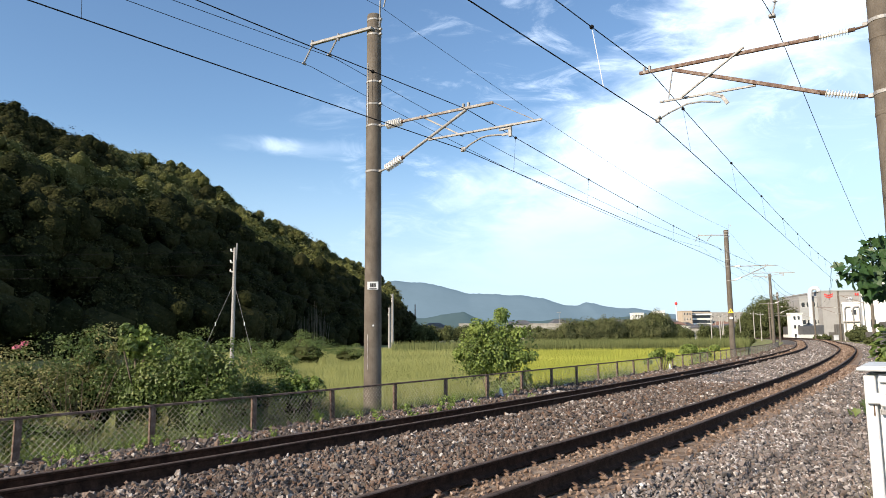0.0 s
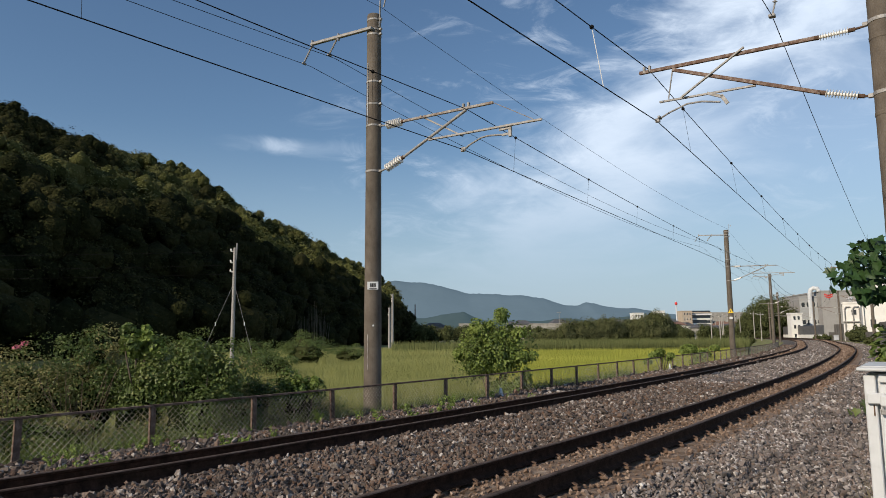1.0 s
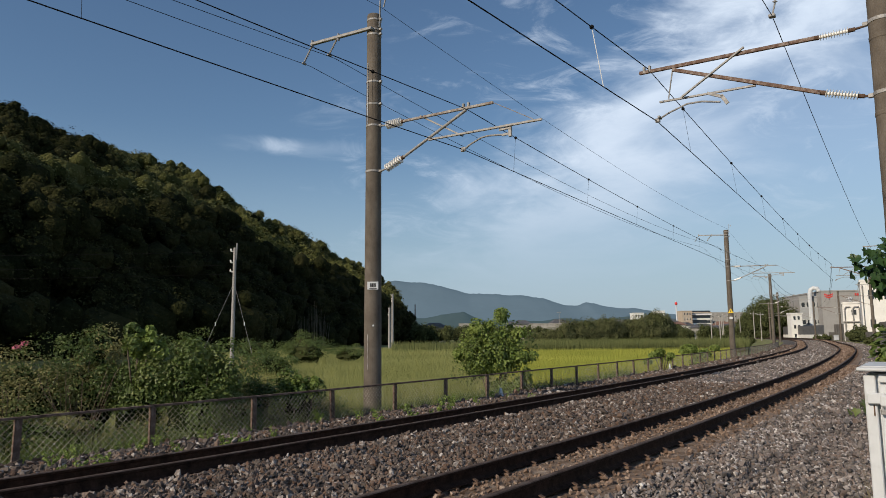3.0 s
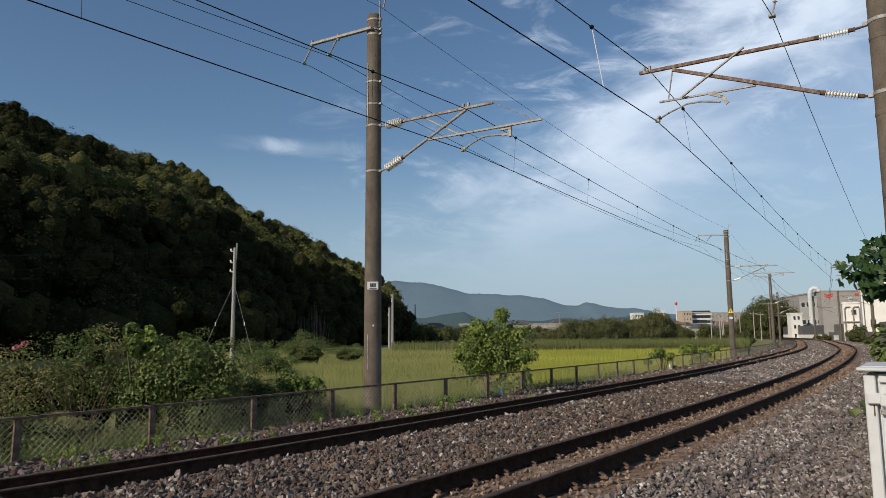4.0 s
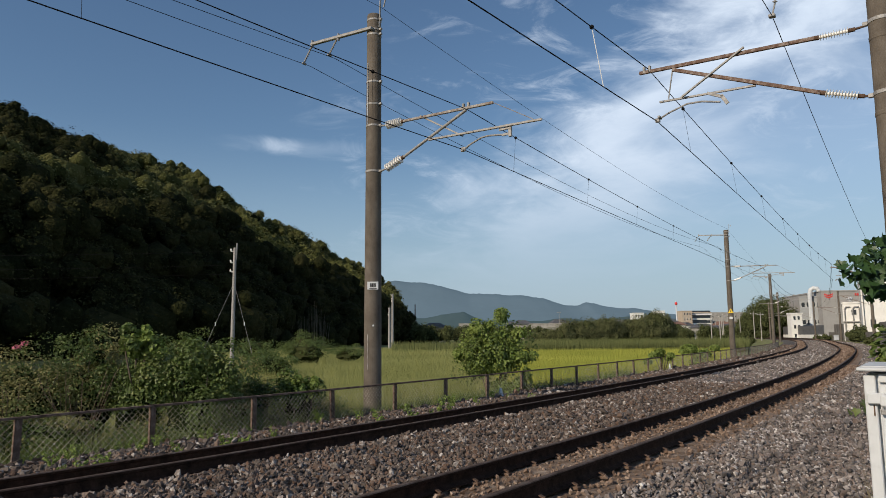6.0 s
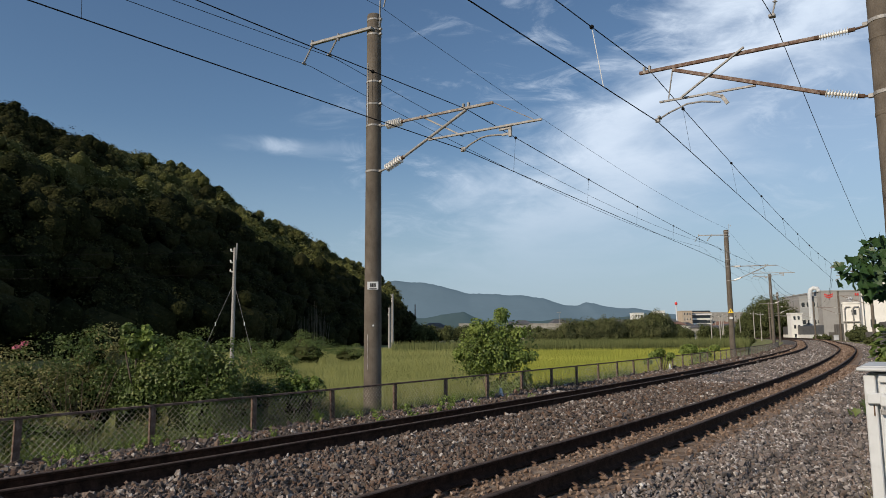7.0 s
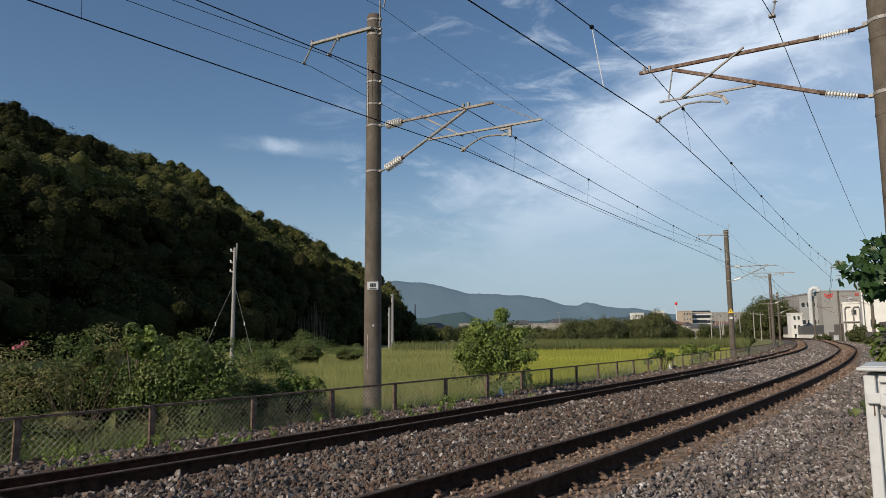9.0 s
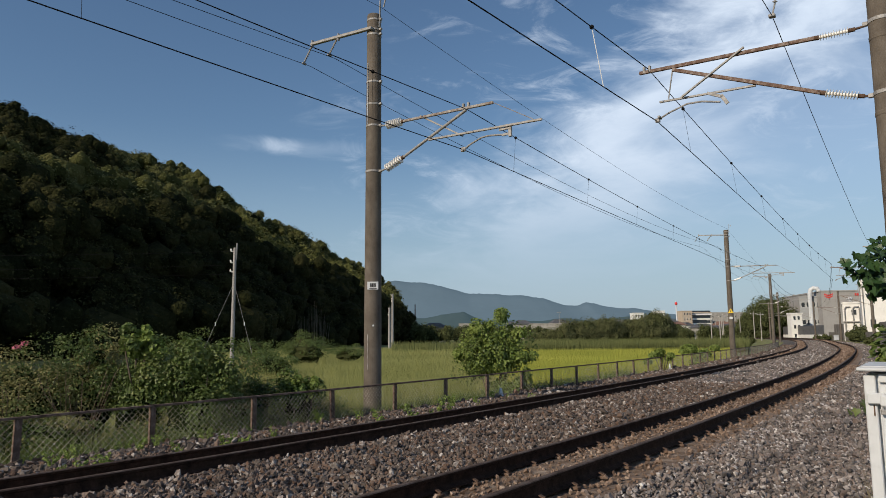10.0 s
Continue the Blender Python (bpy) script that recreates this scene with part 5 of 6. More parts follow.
# ---- far trees ----
def far_tree(m, label, mat, r, high, seed, count, leaf):
    """A bushy tree: trunk and limbs under an uneven crown that reaches low."""
    tree = thing("tree", label, "tree", m, group="trees behind the field")
    part("trunk", tube([(0, 0, -0.3), (0.05, 0, high * 0.3), (0.1, 0.05, high * 0.6)], [0.16, 0.12, 0.06], 8), M["bark"], tree)
    rnd = random.Random(seed)
    for k in range(3):
        w = rnd.uniform(0, 6.28)
        part("limb", tube([(0.05, 0, high * 0.3), (math.cos(w) * r * 0.5, math.sin(w) * r * 0.5, high * 0.65)], [0.08, 0.03], 6), M["bark"], tree)
    # dark filler ball: shade inside the crown, given by colour
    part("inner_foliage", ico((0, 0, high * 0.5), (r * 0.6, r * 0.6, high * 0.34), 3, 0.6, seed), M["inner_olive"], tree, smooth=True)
    rs = np.random.RandomState(seed)
    np.random.seed(seed)
    lumps = 30
    d = rs.normal(size=(lumps, 3))
    d[:, 2] += 0.25
    d /= np.linalg.norm(d, axis=1)[:, None]
    at = np.array([0, 0, high * 0.53]) + d * np.array([r, r, high * 0.43]) * rs.uniform(0.5, 0.92, lumps)[:, None]
    kr = r * rs.uniform(0.24, 0.48, lumps)
    dirs = np.random.normal(size=(lumps, count // lumps, 3))
    dirs /= np.linalg.norm(dirs, axis=2)[..., None]
    pts = at[:, None] + dirs * kr[:, None, None] * np.random.uniform(0.6, 1.08, (lumps, count // lumps, 1)) * np.array([0.9, 0.9, 1.15])
    part("crown", leaf_tris(pts.reshape(-1, 3), (dirs + np.array([0, 0, 0.25])).reshape(-1, 3), leaf, 0.35), M[mat], tree)
    return tree


def plant(masters, rows, rnd):
    for x, y, k in rows:
        t = copy_thing(rnd.choice(masters), pose(x, y, FIELD, 0, 0, rnd.uniform(0, 360)))
        t.scale = (k, k, k * rnd.uniform(0.9, 1.1))


def make_far_trees():
    rnd = random.Random(5)
    willows = [far_tree(pose(20.5 + 3 * k, 112 + k, FIELD), "rounded grey-green tree behind the reeds", "leaf_olive", 2.5, 5.0 + 0.4 * k, 60 + k, 5200, 0.21) for k in range(3)]
    rows = []
    for k in range(27):
        x = 14.5 + k * 0.9
        tall = np.interp(x, [14, 18, 23, 27, 29, 33, 37, 39], [0.5, 0.66, 0.9, 1.02, 0.86, 1.08, 1.1, 0.9])
        rows.append((x + rnd.uniform(-0.4, 0.4), 111 + k * 0.25 + rnd.uniform(-2, 3), tall * rnd.uniform(0.92, 1.06)))
    plant(willows, rows, rnd)
    woods = [far_tree(pose(*at, FIELD), "dark leafy tree among the houses of the town", "leaf_town", 2.6, 5.4, 70 + k, 1200, 0.36) for k, at in enumerate(((62.0, 205.0), (71.0, 221.0)))]
    rows = []
    for k in range(12):
        rows.append((-12 + k * 2.6, 205 + rnd.uniform(-6, 10), rnd.uniform(0.8, 1.3)))
    for k in range(22):
        y = 290 + rnd.uniform(-30, 40)
        rows.append((y * (0.03 + 0.013 * k), y, rnd.uniform(0.8, 1.25)))
    for k in range(42):
        y = rnd.uniform(200, 290)
        ratio = rnd.uniform(0.33, 0.47)
        rows.append((y * ratio, y, rnd.uniform(0.6, 1.1) if ratio < 0.43 else rnd.uniform(0.45, 0.85)))
    plant(woods, rows, rnd)
    # a tall grove on a rise behind the factory
    grove = [far_tree(pose(*at, FIELD + 1.0), "tall dark tree in the grove behind the factory", "leaf_town", 4.4, 12.5, 75 + k, 4200, 0.42) for k, at in enumerate(((113.0, 238.0), (118.5, 242.0)))]
    rows = []
    for k in range(17):
        ratio = 0.432 + 0.0055 * k
        tall = np.interp(ratio, [0.43, 0.445, 0.46, 0.485, 0.5, 0.52], [0.62, 0.95, 1.22, 1.2, 1.0, 0.8])
        y = 240 + rnd.uniform(-8, 10)
        rows.append((ratio * y, y, tall * rnd.uniform(0.92, 1.05)))
    plant(grove, rows, rnd)
    # scrub along the railway's far bend
    scrub = []
    for k in range(16):
        y = rnd.uniform(120, 175)
        scrub.append((y * rnd.uniform(0.405, 0.47) - 3, y, rnd.uniform(0.22, 0.42)))
    plant(woods, scrub, rnd)


make_far_trees()


# ---- buildings ----
def windows_on(parent, x0, x1, y, z, cols, w, h, mat="glass"):
    for i in range(cols):
        cx = x0 + (x1 - x0) * (i + 0.5) / cols
        win = part("window", box(cx - w / 2 - 0.06, cx + w / 2 + 0.06, y - 0.05, y + 0.05, z - 0.06, z + h + 0.06, 0.01), M["white_wall"], parent)
        part("pane", box(cx - w / 2, cx + w / 2, y - 0.075, y - 0.052, z, z + h), M[mat], win)


def house(m, w, d, h, wall, roof, label):
    ob = thing("house", label, "house", m, group="houses of the town")
    part("wall", box(-w / 2, w / 2, -d / 2, d / 2, 0, h), M[wall], ob)
    e, r = 0.5, h + w * 0.22
    v = [(-w / 2 - e, -d / 2 - e, h), (w / 2 + e, -d / 2 - e, h), (w / 2 + e, d / 2 + e, h), (-w / 2 - e, d / 2 + e, h), (-w / 4, 0, r), (w / 4, 0, r),
         (-w / 2 - e, -d / 2 - e, h - 0.15), (w / 2 + e, -d / 2 - e, h - 0.15), (w / 2 + e, d / 2 + e, h - 0.15), (-w / 2 - e, d / 2 + e, h - 0.15)]
    f = [[0, 1, 5, 4], [1, 2, 5], [2, 3, 4, 5], [3, 0, 4], [9, 8, 7, 6], [0, 6, 7, 1], [1, 7, 8, 2], [2, 8, 9, 3], [3, 9, 6, 0]]
    part("roof", (v, f), M[roof], ob)
    windows_on(ob, -w / 2, w / 2, -d / 2, h * 0.6, 3, w * 0.16, 1.1)
    windows_on(ob, -w / 2, w / 2, -d / 2, h * 0.15, 3, w * 0.18, 1.3)
    return ob


def make_town():
    rnd = random.Random(12)
    walls, roofs = ["white_wall", "beige_wall", "concrete", "white_wall"], ["roof_tile", "roof_brown", "roof_tile"]
    for k in range(44):
        y = rnd.uniform(360, 520)
        ratio = rnd.uniform(0.318, 0.47)
        house(pose(ratio * y, y, FIELD, 0, 0, rnd.uniform(-30, 30)), rnd.uniform(6.5, 10), rnd.uniform(6, 8), rnd.choice([5.2, 6.0, 7.0, 8.5]), rnd.choice(walls), rnd.choice(roofs), "small two-storey house with tiled roof in the town")
    house(pose(-3.4, 258, FIELD, 0, 0, 15), 8, 7, 5.5, "beige_wall", "roof_tile", "old house with dark tiled roof below the hill")
    for k in range(9):
        y = rnd.uniform(275, 330)
        house(pose((0.375 + 0.0085 * k) * y, y, FIELD, 0, 0, rnd.uniform(-30, 30)), rnd.uniform(5, 7.5), rnd.uniform(5, 7), rnd.choice([3.6, 4.4, 4.9]), rnd.choice(walls), rnd.choice(roofs), "small house with tiled roof behind the reeds")
    for k in range(9):
        y = rnd.uniform(420, 600)
        house(pose(rnd.uniform(0.02, 0.3) * y, y, FIELD, 0, 0, rnd.uniform(-30, 30)), rnd.uniform(9, 16), 9, rnd.choice([6, 8, 10]), rnd.choice(walls), "roof_tile", "distant pale building in the town")


make_town()


def parked_car(m, paint, label):
    car = thing("car", label, "car", m, group="cars parked in the town")
    part("body", box(-2.1, 2.1, -0.82, 0.82, 0.28, 0.86, 0.12), M[paint], car)
    v = [(-1.5, -0.78, 0.86), (1.2, -0.78, 0.86), (1.2, 0.78, 0.86), (-1.5, 0.78, 0.86), (-1.2, -0.66, 1.45), (0.55, -0.66, 1.45), (0.55, 0.66, 1.45), (-1.2, 0.66, 1.45)]
    part("cabin", (v, [[0, 1, 5, 4], [1, 2, 6, 5], [2, 3, 7, 6], [3, 0, 4, 7]]), M["glass"], car)
    part("roof", box(-1.22, 0.57, -0.68, 0.68, 1.45, 1.5, 0.02), M[paint], car)
    for x in (-1.3, 1.3):
        for y in (-0.78, 0.78):
            part("wheel", moved(lathe([(0.18, -0.1), (0.31, -0.09), (0.31, 0.09), (0.18, 0.1)], 14), Matrix.Translation((x, y, 0.31)) @ Matrix.Rotation(math.pi / 2, 4, "X")), M["black"], car)


for k in range(9):
    y = 270 + 2.5 * k
    parked_car(pose((0.336 + 0.0068 * k) * y, y, FIELD, 0, 0, -10 + 9 * (k % 3)), ("white_paint", "galv", "white_paint")[k % 3], ("white", "silver", "white")[k % 3] + " car parked at the edge of the town")


def block(name, label, category, corner, along, deep, high, wall, storeys=0, cols=0, group=""):
    """A flat-roofed building: corner on the ground, its front running along, its depth to the left of that."""
    a = Vector((*along, 0))
    m = Matrix.Translation((corner[0], corner[1], FIELD)) @ Matrix.Rotation(math.atan2(along[1], along[0]), 4, "Z")
    ob = thing(name, label, category, m, group)
    part("wall", box(0, a.length, 0, deep, 0, high), M[wall], ob)
    part("parapet", join(box(-0.15, a.length + 0.15, -0.15, 0.1, high, high + 0.4), box(-0.15, 0.1, 0.1, deep + 0.15, high, high + 0.4), box(a.length - 0.1, a.length + 0.15, 0.1, deep, high, high + 0.4)), M[wall], ob)
    for s in range(storeys):
        windows_on(ob, 0.5, a.length - 0.5, 0, 1.0 + s * (high / storeys), cols, a.length / cols * 0.36, 1.1)
    return ob


factory = block("factory", "large grey clad factory with red emblem near its roof", "factory", (118.3, 215), (34.0, -6.0), 40, 15.1, "grey_wall")
for k in range(2):
    z = 14.6 - 0.65 * k
    v = [(0.7 + 0.1 * k, -0.06, z), (2.05, -0.06, z - 0.5), (3.4 - 0.1 * k, -0.06, z), (3.3 - 0.1 * k, -0.06, z - 0.4), (2.05, -0.06, z - 0.95), (0.8 + 0.1 * k, -0.06, z - 0.4)]
    part("emblem", (v, [[0, 5, 4, 1], [1, 4, 3, 2]]), M["red"], factory)
for k in range(7):
    part("sign_bar", box(9.6 + k * 0.62, 10.05 + k * 0.62, -0.1, -0.03, 13.8, 14.5), M["red"], factory)
for k in range(8):
    part("cladding_seam", box(3.9 + k * 4.0, 3.98 + k * 4.0, -0.04, -0.004, 0.5, 15.0), M["concrete"], factory)
annex = block("factory_annex", "grey clad factory wing with a row of small windows", "factory", (114.6, 221.5), (5.6, -3.4), 36, 13.6, "dark_wall")
windows_on(annex, 0.3, 6.2, 0, 10.6, 4, 1.0, 1.5)
windows_on(annex, 0.3, 6.2, 0, 5.2, 4, 1.0, 1.3)
part("duct", tube([(3.2, -1.3, 4.4), (3.2, -1.3, 14.6), (3.5, -1.3, 15.9), (4.3, -1.3, 16.5), (5.4, -1.3, 16.3), (5.9, -1.3, 15.4)], [0.66, 0.66, 0.7, 0.72, 0.7, 0.66], 16), M["white_paint"], annex, "white exhaust duct")
part("duct_box", box(2.1, 4.5, -2.3, -0.02, 3.0, 4.6, 0.08), M["white_paint"], annex)

white_factory = block("white_factory", "white plastered factory wing with small windows and pipes", "factory", (86.9, 150), (10.4, -6.0), 20, 8.6, "white_wall")
windows_on(white_factory, 0.8, 6.0, 0, 6.2, 2, 0.9, 1.1)
windows_on(white_factory, 0.8, 6.0, 0, 2.6, 2, 0.9, 1.1)
for x in (0.35, 1.9, 3.1, 4.6):
    part("pipe", tube([(x, -0.3, 0), (x, -0.3, 7.4), (x + 0.3, -0.3, 7.9), (x + 1.0, -0.3, 7.9), (x + 1.1, -0.1, 7.9)], 0.12, 8), M["galv"], white_factory)
part("ledge", box(-0.3, 12.2, -0.5, -0.06, 4.6, 4.8), M["grey_wall"], white_factory)
part("roof_rail", join(*[tube([(0.2 + 0.9 * k, 0.3, 8.6), (0.2 + 0.9 * k, 0.3, 9.6)], 0.04, 5) for k in range(7)], tube([(0.2, 0.3, 9.6), (5.6, 0.3, 9.6)], 0.04, 5)), M["galv"], white_factory)
for k in range(2):
    part("roof_vent", moved(lathe([(0.35, 0), (0.35, 0.9), (0.6, 1.0), (0.6, 1.3), (0.2, 1.5)], 10), Matrix.Translation((1.5 + 2.4 * k, 1.6, 8.6))), M["white_paint"], white_factory)
tall_wing = block("white_factory", "taller white plastered factory block with narrow windows", "factory", (79.6, 131), (15.6, -9.0), 14, 12.0, "white_wall")
windows_on(tall_wing, 0.4, 8.0, 0, 8.6, 3, 0.9, 1.8)
windows_on(tall_wing, 0.4, 8.0, 0, 3.4, 3, 0.9, 1.4)
part("pipe", tube([(0.3, -0.25, 0), (0.3, -0.25, 11.0), (0.3, 0.0, 11.3)], 0.12, 8), M["galv"], tall_wing)
block("white_shed", "low white industrial shed beside the factory", "shed", (107.7, 214), (3.4, -0.4), 3, 8.2, "white_wall", 3, 2)
block("apartment_block", "beige apartment building over the town", "apartment building", (145.5, 420), (6, 0), 10, 16.0, "beige_wall", 5, 3)
block("apartment_block", "long grey apartment building beyond the town", "apartment building", (163, 440), (30, 0), 10, 15.5, "concrete", 4, 12)
block("apartment_block", "distant white apartment building over the town", "apartment building", (133, 430), (5, 0), 8, 16.5, "white_wall", 5, 2)
block("hall", "distant pale grey hall beyond the field", "hall", (9.0, 400), (13, 0), 12, 9.0, "concrete")
block("apartment_block", "distant white apartment building over the town", "apartment building", (116, 420), (6, 0), 9, 15, "white_wall", 5, 3)
block("hall", "distant low grey hall beyond the field", "hall", (46, 360), (18, 0), 10, 8.0, "concrete", 1, 6)
balconies = block("apartment_block", "long apartment building with tiers of balconies over the town", "apartment building", (152, 425), (13, 0), 10, 15.2, "beige_wall")
for k in range(5):
    part("balcony", box(0.2, 12.8, -1.4, -0.02, 2.2 + 2.9 * k, 3.1 + 2.9 * k, 0.02), M["white_wall"], balconies)
    part("window_band", box(0.4, 12.6, -0.03, 0.02, 3.15 + 2.9 * k, 4.95 + 2.9 * k), M["glass"], balconies)
tower = thing("chimney_mast", "red and white banded mast over the town", "mast", pose(128.5, 380, FIELD))
for k in range(6):
    part("mast_section", tube([(0, 0, k * 3.4), (0, 0, k * 3.4 + 3.4)], 0.5 - 0.04 * k, 10), M["white_paint"], tower)
part("mast_platform", lathe([(0.4, 18.2), (0.75, 18.5), (0.75, 19.4), (0.4, 19.8)], 12), M["red"], tower)


def wall_run(parent, s0, s1, off, base, high, step, mat, name):
    for k in range(int((s1 - s0) / step)):
        a, b = on_line(s0 + k * step, off, base), on_line(s0 + (k + 1) * step - 0.04, off, base)
        part(name, moved(box(0, (b - a).length, -0.1, 0.1, 0, high, 0.02), Matrix.Translation(a) @ Matrix.Rotation(math.atan2((b - a).y, (b - a).x), 4, "Z")), M[mat], parent)


def make_yard_walls():
    wall = thing("concrete_wall", "tall stained concrete boundary wall beside the railway", "wall")
    wall_run(wall, 106, 134, 8.4, FIELD, 4.1, 2.0, "wall_stained", "wall_panel")
    wall_run(wall, 174, 192, 8.2, FIELD, 4.4, 2.0, "wall_stained", "wall_panel")
    low = thing("low_wall", "low dark concrete retaining wall beside the railway", "wall")
    wall_run(low, 100, 190, 6.6, FIELD, 2.5, 2.0, "wall_stained", "wall_panel")
    screen = thing("panel_fence", "dark brown panel fence on a white base wall", "fence")
    a, b = Vector((113.0, 230, FIELD)), Vector((104.6, 190, FIELD))
    run = b - a
    for k in range(16):
        p, q = a + run * (k / 16), a + run * ((k + 1) / 16 - 0.003)
        part("fence_panel", moved(box(0, (q - p).length, -0.04, 0.04, 1.9, 4.5, 0.01), Matrix.Translation(p) @ Matrix.Rotation(math.atan2(run.y, run.x), 4, "Z")), M["roof_tile"], screen)
    part("base_wall", moved(box(0, run.length, -0.12, 0.12, 0, 1.88, 0.01), Matrix.Translation(a) @ Matrix.Rotation(math.atan2(run.y, run.x), 4, "Z")), M["white_wall"], screen)


make_yard_walls()
for k, (st, off, w, h) in enumerate(((138, 5.6, 1.3, 1.5), (143, 6.0, 1.5, 1.9), (148, 5.8, 1.3, 1.4), (153, 6.0, 1.2, 1.2), (120, 5.2, 0.9, 0.8), (186, 5.5, 1.4, 0.9), (192, 4.6, 1.6, 0.8))):
    at = on_line(st, off, FIELD + h + 0.3)
    make_shrub("yard_bush", "leafy green bush against the yard wall", "shrub", ["leaf_town"], tuple(at), (w, w, h), 900, 0.3, 140 + k, 14, 3, inner="inner_olive")


def slim_pole(x, y, high, label):
    pole = thing("utility_pole", label, "utility pole", pose(x, y, FIELD), group="utility poles")
    part("shaft", lathe([(0.14, -0.2), (0.14, 0), (0.09, high)], 10), M["concrete"], pole)
    part("crossarm", box(-0.9, 0.9, -0.05, 0.05, high - 0.7, high - 0.58, 0.01), M["galv"], pole)
    for k in (-0.7, 0.0, 0.7):
        part("insulator", lathe([(0.05, high - 0.58), (0.07, high - 0.5), (0.04, high - 0.4)], 8), M["porcelain"], pole).location.x = k


for x, y, h in ((60, 150, 7.0), (66.5, 165, 7), (80, 178, 8), (85, 185, 8), (88, 205, 9), (79, 195, 8), (62, 160, 6), (100, 250, 9), (115, 270, 10), (105, 300, 10), (30, 330, 12), (52, 310, 13), (120, 310, 10), (130, 330, 11)):
    slim_pole(x, y, h, "slim distant utility pole with crossarm in the town")

signal = thing("relay_box", "small white trackside relay box on a post", "relay box", pose(*on_line(142.0, 2.3, -0.45)))
part("post", tube([(0, 0, -0.1), (0, 0, 0.5)], 0.08, 8), M["galv"], signal)
part("case", box(-0.35, 0.35, -0.25, 0.25, 0.4, 1.3, 0.04), M["white_paint"], signal)
part("lid", box(-0.4, 0.4, -0.3, 0.3, 1.3, 1.38, 0.02), M["white_paint"], signal)


# ---- white equipment cabinet ----
def make_cabinet():
    cab = thing("equipment_cabinet", "white painted steel trackside cabinet with rusty latch", "cabinet", pose(2.14, 3.5, -0.39, 0, 0, -35))
    part("body", box(-0.016, 0.75, 0.02, 0.5, 0.0, 1.545, 0.008), M["white_paint"], cab)
    part("plinth", box(-0.03, 0.78, -0.01, 0.53, -0.06, 0.05, 0.006), M["concrete"], cab)
    part("lid", join(box(-0.055, 0.82, -0.06, 0.57, 1.556, 1.574, 0.005), box(-0.035, 0.8, -0.04, 0.55, 1.574, 1.582, 0.003)), M["white_paint"], cab)
    part("corner_post", box(-0.03, 0.022, -0.014, 0.03, 0.0, 1.535, 0.005), M["white_paint"], cab)
    door = part("door", box(0.034, 0.72, -0.012, 0.018, 0.04, 1.49, 0.006), M["white_paint"], cab)
    part("header_strip", box(0.034, 0.74, -0.009, 0.018, 1.5, 1.54, 0.004), M["white_paint"], cab)
    part("latch", join(box(-0.022, 0.06, -0.04, -0.0125, 1.395, 1.45, 0.006), box(0.035, 0.07, -0.046, -0.013, 1.385, 1.44, 0.006)), M["white_paint"], door)
    part("padlock", join(box(0.035, 0.065, -0.05, -0.03, 1.345, 1.372, 0.004), tube([(0.04, -0.04, 1.37), (0.05, -0.04, 1.39), (0.06, -0.04, 1.37)], 0.004, 6)), M["galv"], door)
    part("rust_streak", box(0.004, 0.01, -0.0165, -0.0142, 1.335, 1.39), M["rust"], cab)


make_cabinet()


# ---- foreground shrub, weeds and the swaying branch ----
def lobed_leaf(size, seed):
    """A five-lobed leaf, its stalk at the origin, its tip towards -z, cupped."""
    rnd = random.Random(seed)
    shape = [(0, 0), (0.2, 0.12), (0.52, 0.02), (0.4, -0.22), (0.62, -0.42), (0.3, -0.48), (0.0, -1.0), (-0.3, -0.48), (-0.62, -0.42), (-0.4, -0.22), (-0.52, 0.02), (-0.2, 0.12)]
    v = [(0, 0.04 * size, -0.32 * size)]
    for x, z in shape:
        x, z = x * rnd.uniform(0.9, 1.1), z * rnd.uniform(0.9, 1.1)
        v.append((x * size, -0.28 * size * (x * x + 0.25 * z * z) + 0.02 * size, z * size))
    return v, [[0, i + 1, (i + 1) % len(shape) + 1] for i in range(len(shape))]


def make_branch():
    branch = thing("leafy_branch", "swaying branch with dark green lobed leaves", "branch", pose(*PIVOT))
    rnd = random.Random(17)
    leaf_meshes = [mesh_from("leaf", *lobed_leaf(1.0, k), M["leaf_branch"]) for k in range(5)]
    shoots = []
    for k in range(9):
        w = math.pi * (0.05 + 0.9 * k / 8)
        tip = Vector((-0.07 + 0.27 * math.cos(w), rnd.uniform(-0.14, 0.14), 0.65 + 0.18 * math.sin(w)))
        mid = Vector((0.05 + 0.2 * tip.x, tip.y * 0.4, tip.z * 0.72))
        part("shoot", tube([(0.0, 0, -0.09), Vector((0.02, 0, 0.18)), mid, tip], [0.011, 0.009, 0.007, 0.004], 6), M["leaf_branch"], branch)
    for k in range(260):
        a, q = rnd.uniform(0, 2 * math.pi), math.sqrt(rnd.uniform(0, 1))
        p = Vector((-0.01 + 0.36 * q * math.cos(a), rnd.uniform(-0.18, 0.18), 0.675 + 0.25 * q * math.sin(a)))
        ob = new("leaf", leaf_meshes[k % 5])
        ob.parent = branch
        k2 = rnd.uniform(0.068, 0.1)
        ob.matrix_basis = Matrix.Translation(p) @ Euler((radians(rnd.gauss(-30, 24)), radians(rnd.gauss(0, 35)), radians(rnd.gauss(0, 45)))).to_matrix().to_4x4() @ Matrix.Diagonal((k2, k2, k2, 1))
    return branch


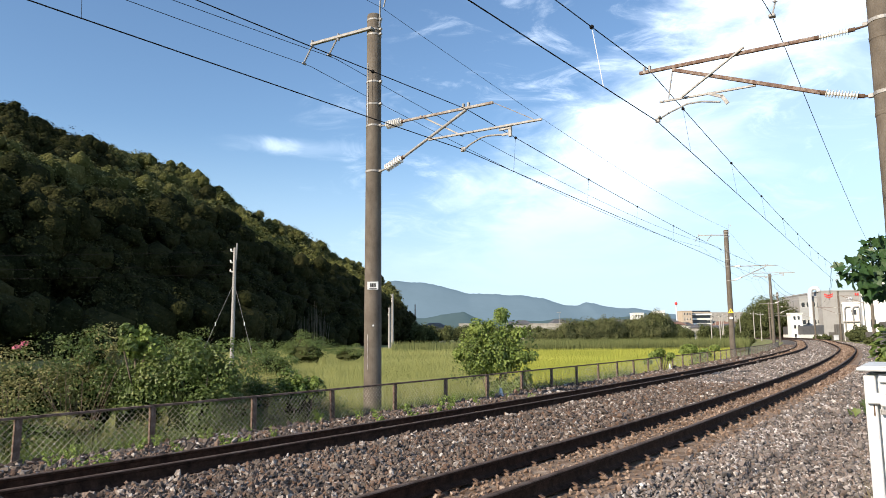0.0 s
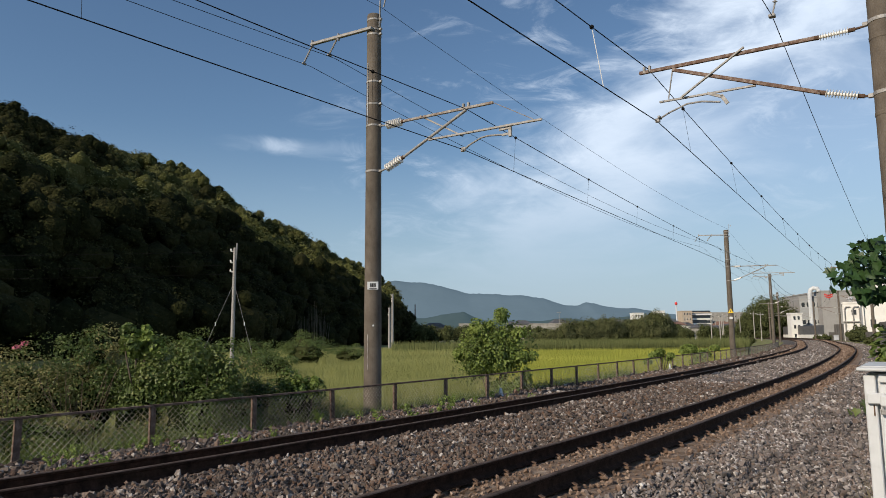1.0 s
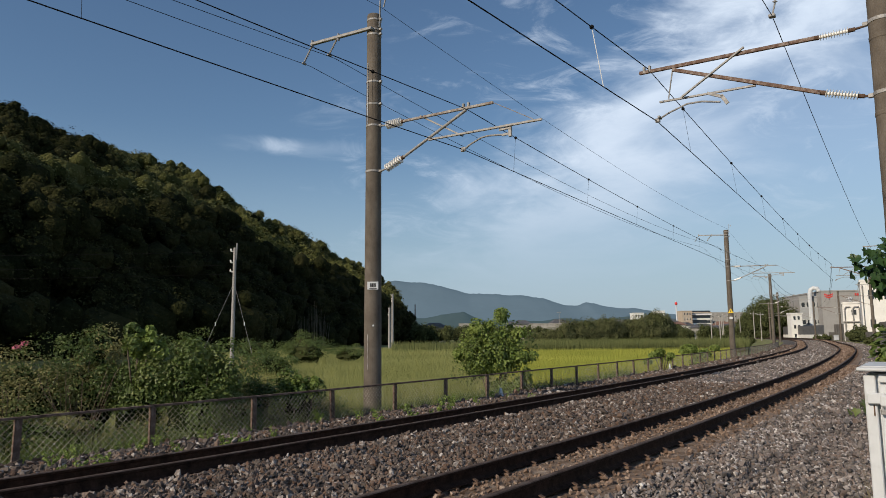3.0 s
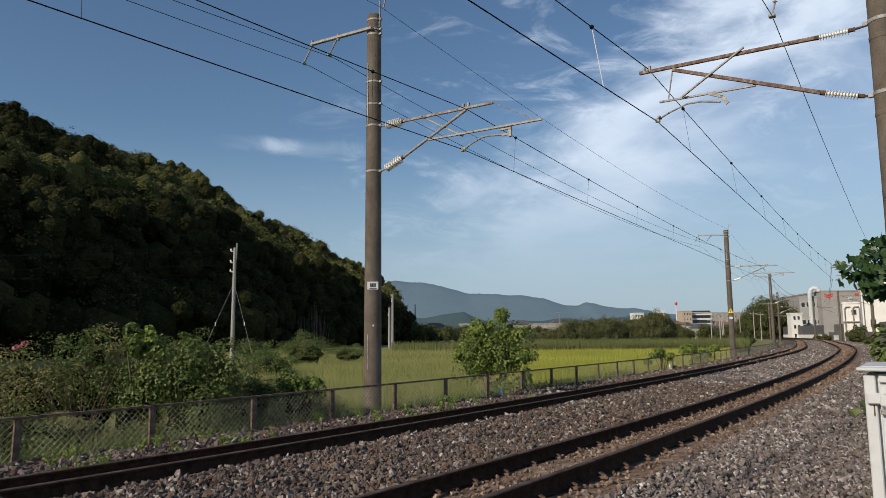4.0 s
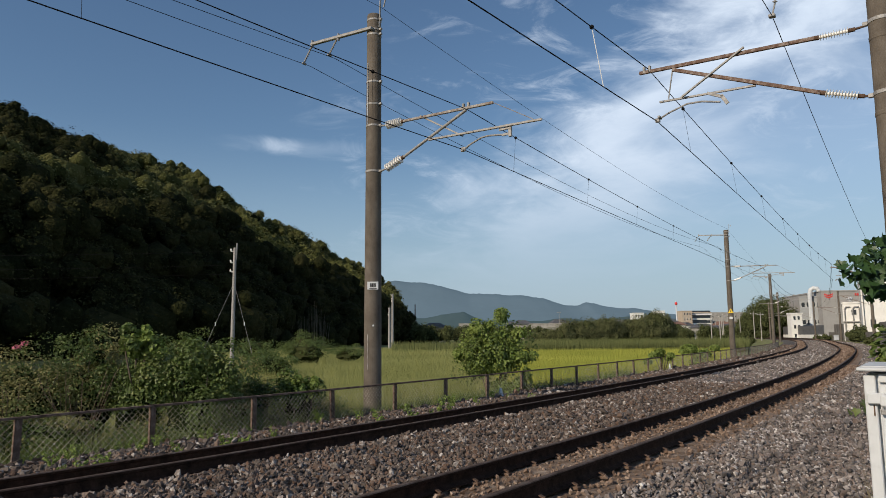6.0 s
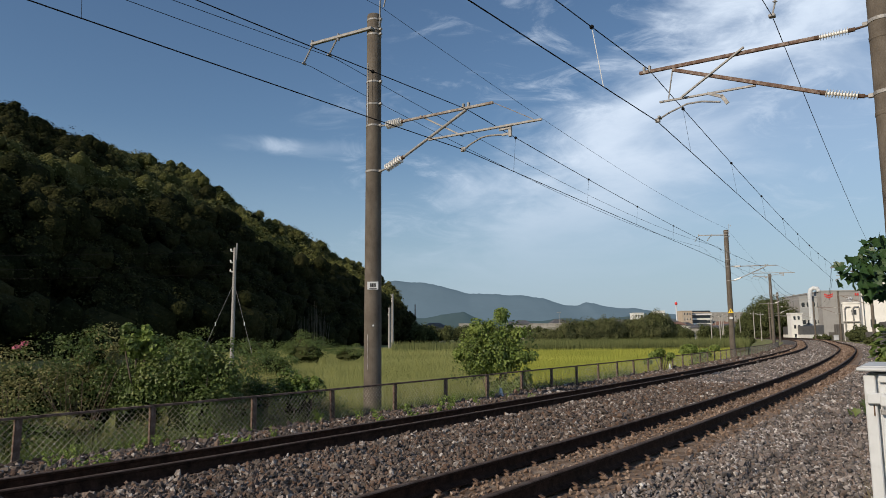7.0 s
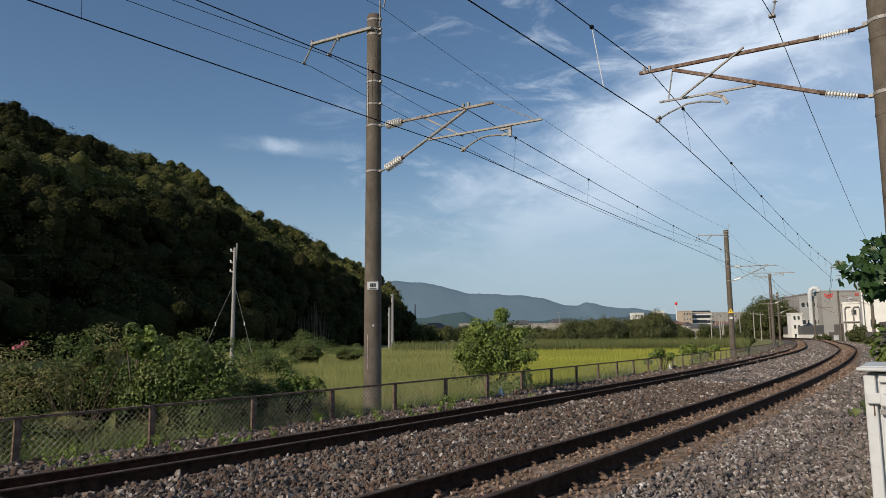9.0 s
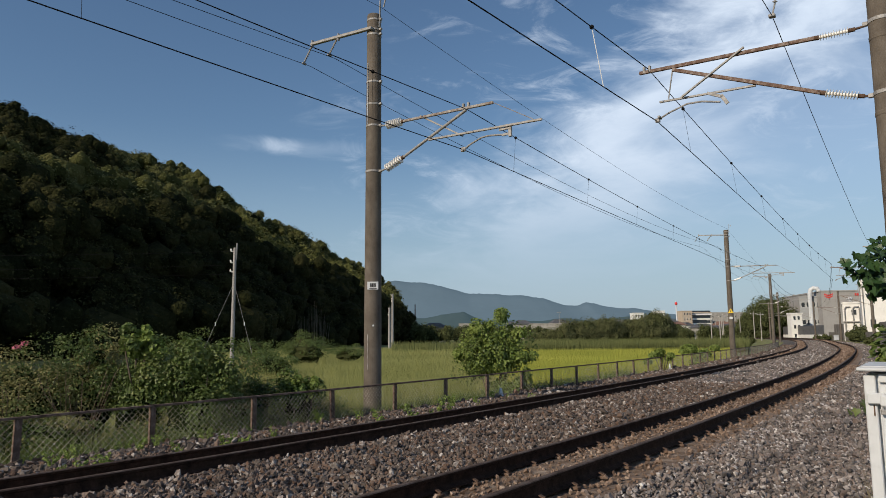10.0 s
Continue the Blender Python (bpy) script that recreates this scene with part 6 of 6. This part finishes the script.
PIVOT = (3.62, 5.4, 1.2)
branch = make_branch()
make_shrub("roadside_shrub", "leafy green shrub behind the white cabinet", "shrub", ["leaf_bright", "leaf_vine"], (3.64, 5.45, 0.68), (0.29, 0.3, 0.68), 2200, 0.08, 51, 12, 5, 0.6)
stump = thing("sapling_stem", "slender upright stem rooted beside the cabinet", "sapling", pose(PIVOT[0], PIVOT[1], -0.4))
part("stem", tube([(0, 0, -0.1), (0.03, 0.01, 0.8), (0, 0, 1.62)], [0.03, 0.024, 0.016], 8), M["bark"], stump)
make_shrub("tall_shrub", "tall dark shrub beside the railway yard", "shrub", ["leaf_vine"], (10.0, 14.4, 0.75), (0.6, 0.6, 1.1), 3200, 0.1, 52, 14)


def make_vine_leaves():
    vine = thing("creeping_vine", "short creeping vine with heart-shaped leaves by the cabinet", "vine", pose(3.03, 4.95, 0.67))
    rnd = random.Random(3)
    mesh = mesh_from("leaf", *lobed_leaf(1.0, 77), M["leaf_vine"])
    part("stem", tube([(0.06, 0.2, -1.1), (0.04, 0.1, -0.5), (0.0, 0, 0.12), (-0.1, 0, 0.19)], [0.006, 0.005, 0.004, 0.003], 6), M["bark"], vine)
    for k in range(10):
        ob = new("leaf", mesh)
        ob.parent = vine
        ob.matrix_basis = Matrix.Translation((rnd.uniform(-0.15, 0.0), rnd.uniform(-0.05, 0.05), rnd.uniform(0.1, 0.24))) @ Euler((radians(rnd.uniform(-60, 0)), radians(rnd.uniform(-50, 50)), radians(rnd.uniform(-40, 40)))).to_matrix().to_4x4() @ Matrix.Diagonal((0.057, 0.057, 0.057, 1))


make_vine_leaves()


def edge_weeds():
    def place(rs, n):
        y = rs.uniform(4.7, 5.9, n)
        x = y * rs.uniform(0.605, 0.68, n)
        return np.stack([x, y, np.full(n, -0.42)], 1)
    foliage("edge_weeds", blades(420, place, 0.62, 0.007, 14, 0.2), "leaf_weed", "thin dull green weeds beside the cabinet", "weeds")
    foliage("dry_stalks", blades(46, place, 1.2, 0.01, 15, 0.07), "cane", "thin dry brown stalks beside the cabinet", "weeds")


edge_weeds()


# ---- what moves ----
def motions():
    sway = [(0.0, -5.9), (0.1, 2.0), (0.2, 12.4), (0.3, 18.3), (0.4, 17.6), (0.5, 8.8), (0.6, -1.3), (0.7, -8.2), (0.8, -11.4), (1.0, -11.8), (1.2, -12.1), (1.3, -10.8), (1.4, -6.9), (1.5, -5.2), (1.7, -0.6), (1.9, 7.6), (2.0, 9.2), (2.1, 7.6), (2.2, 3.0), (2.3, -1.0), (2.5, -1.0), (2.7, 4.0),
            (3.0, 5.0), (3.4, -3.0), (3.8, -7.2), (4.0, -4.6), (4.2, 2.7), (4.3, 5.6), (4.4, 8.3), (4.5, 9.5), (4.6, 8.9), (4.8, 6.0), (5.0, 0.6), (5.2, 2.0), (5.4, 1.4), (5.5, -0.3), (5.7, -5.4), (6.0, -4.0), (6.4, 2.0), (6.8, -2.6),
            (7.0, -5.6), (7.2, -4.2), (7.3, -2.9), (7.5, 0.0), (7.7, -1.3), (7.8, -0.6), (8.0, 0.2), (8.2, 0.9), (8.4, 3.3), (8.5, 4.3), (8.6, 3.3), (8.7, 1.7), (8.8, -2.0), (9.0, -4.5), (9.2, -3.0), (9.4, -0.3), (9.5, 2.5), (9.6, 3.0), (9.7, 2.0), (9.8, 0.4), (10.0, -1.2)]
    walk(branch, [(t, pose(*PIVOT, 0, a, 0)) for t, a in sway])
    x, y, z = vine_shoot.location
    nod = [(0, -2.4), (0.5, -1.2), (1.0, 0), (1.5, 0), (2.0, 2.4), (2.5, 5.0), (3.2, 4.2), (4.0, 3.7), (4.5, 2.4), (5.0, 1.2), (5.5, 0), (7.0, 0), (8.0, 0), (8.5, 1.2), (9.0, 3.7), (9.5, 2.4), (10.0, 0)]
    walk(vine_shoot, [(t, pose(x, y, z, 0, a, 0)) for t, a in nod])


motions()
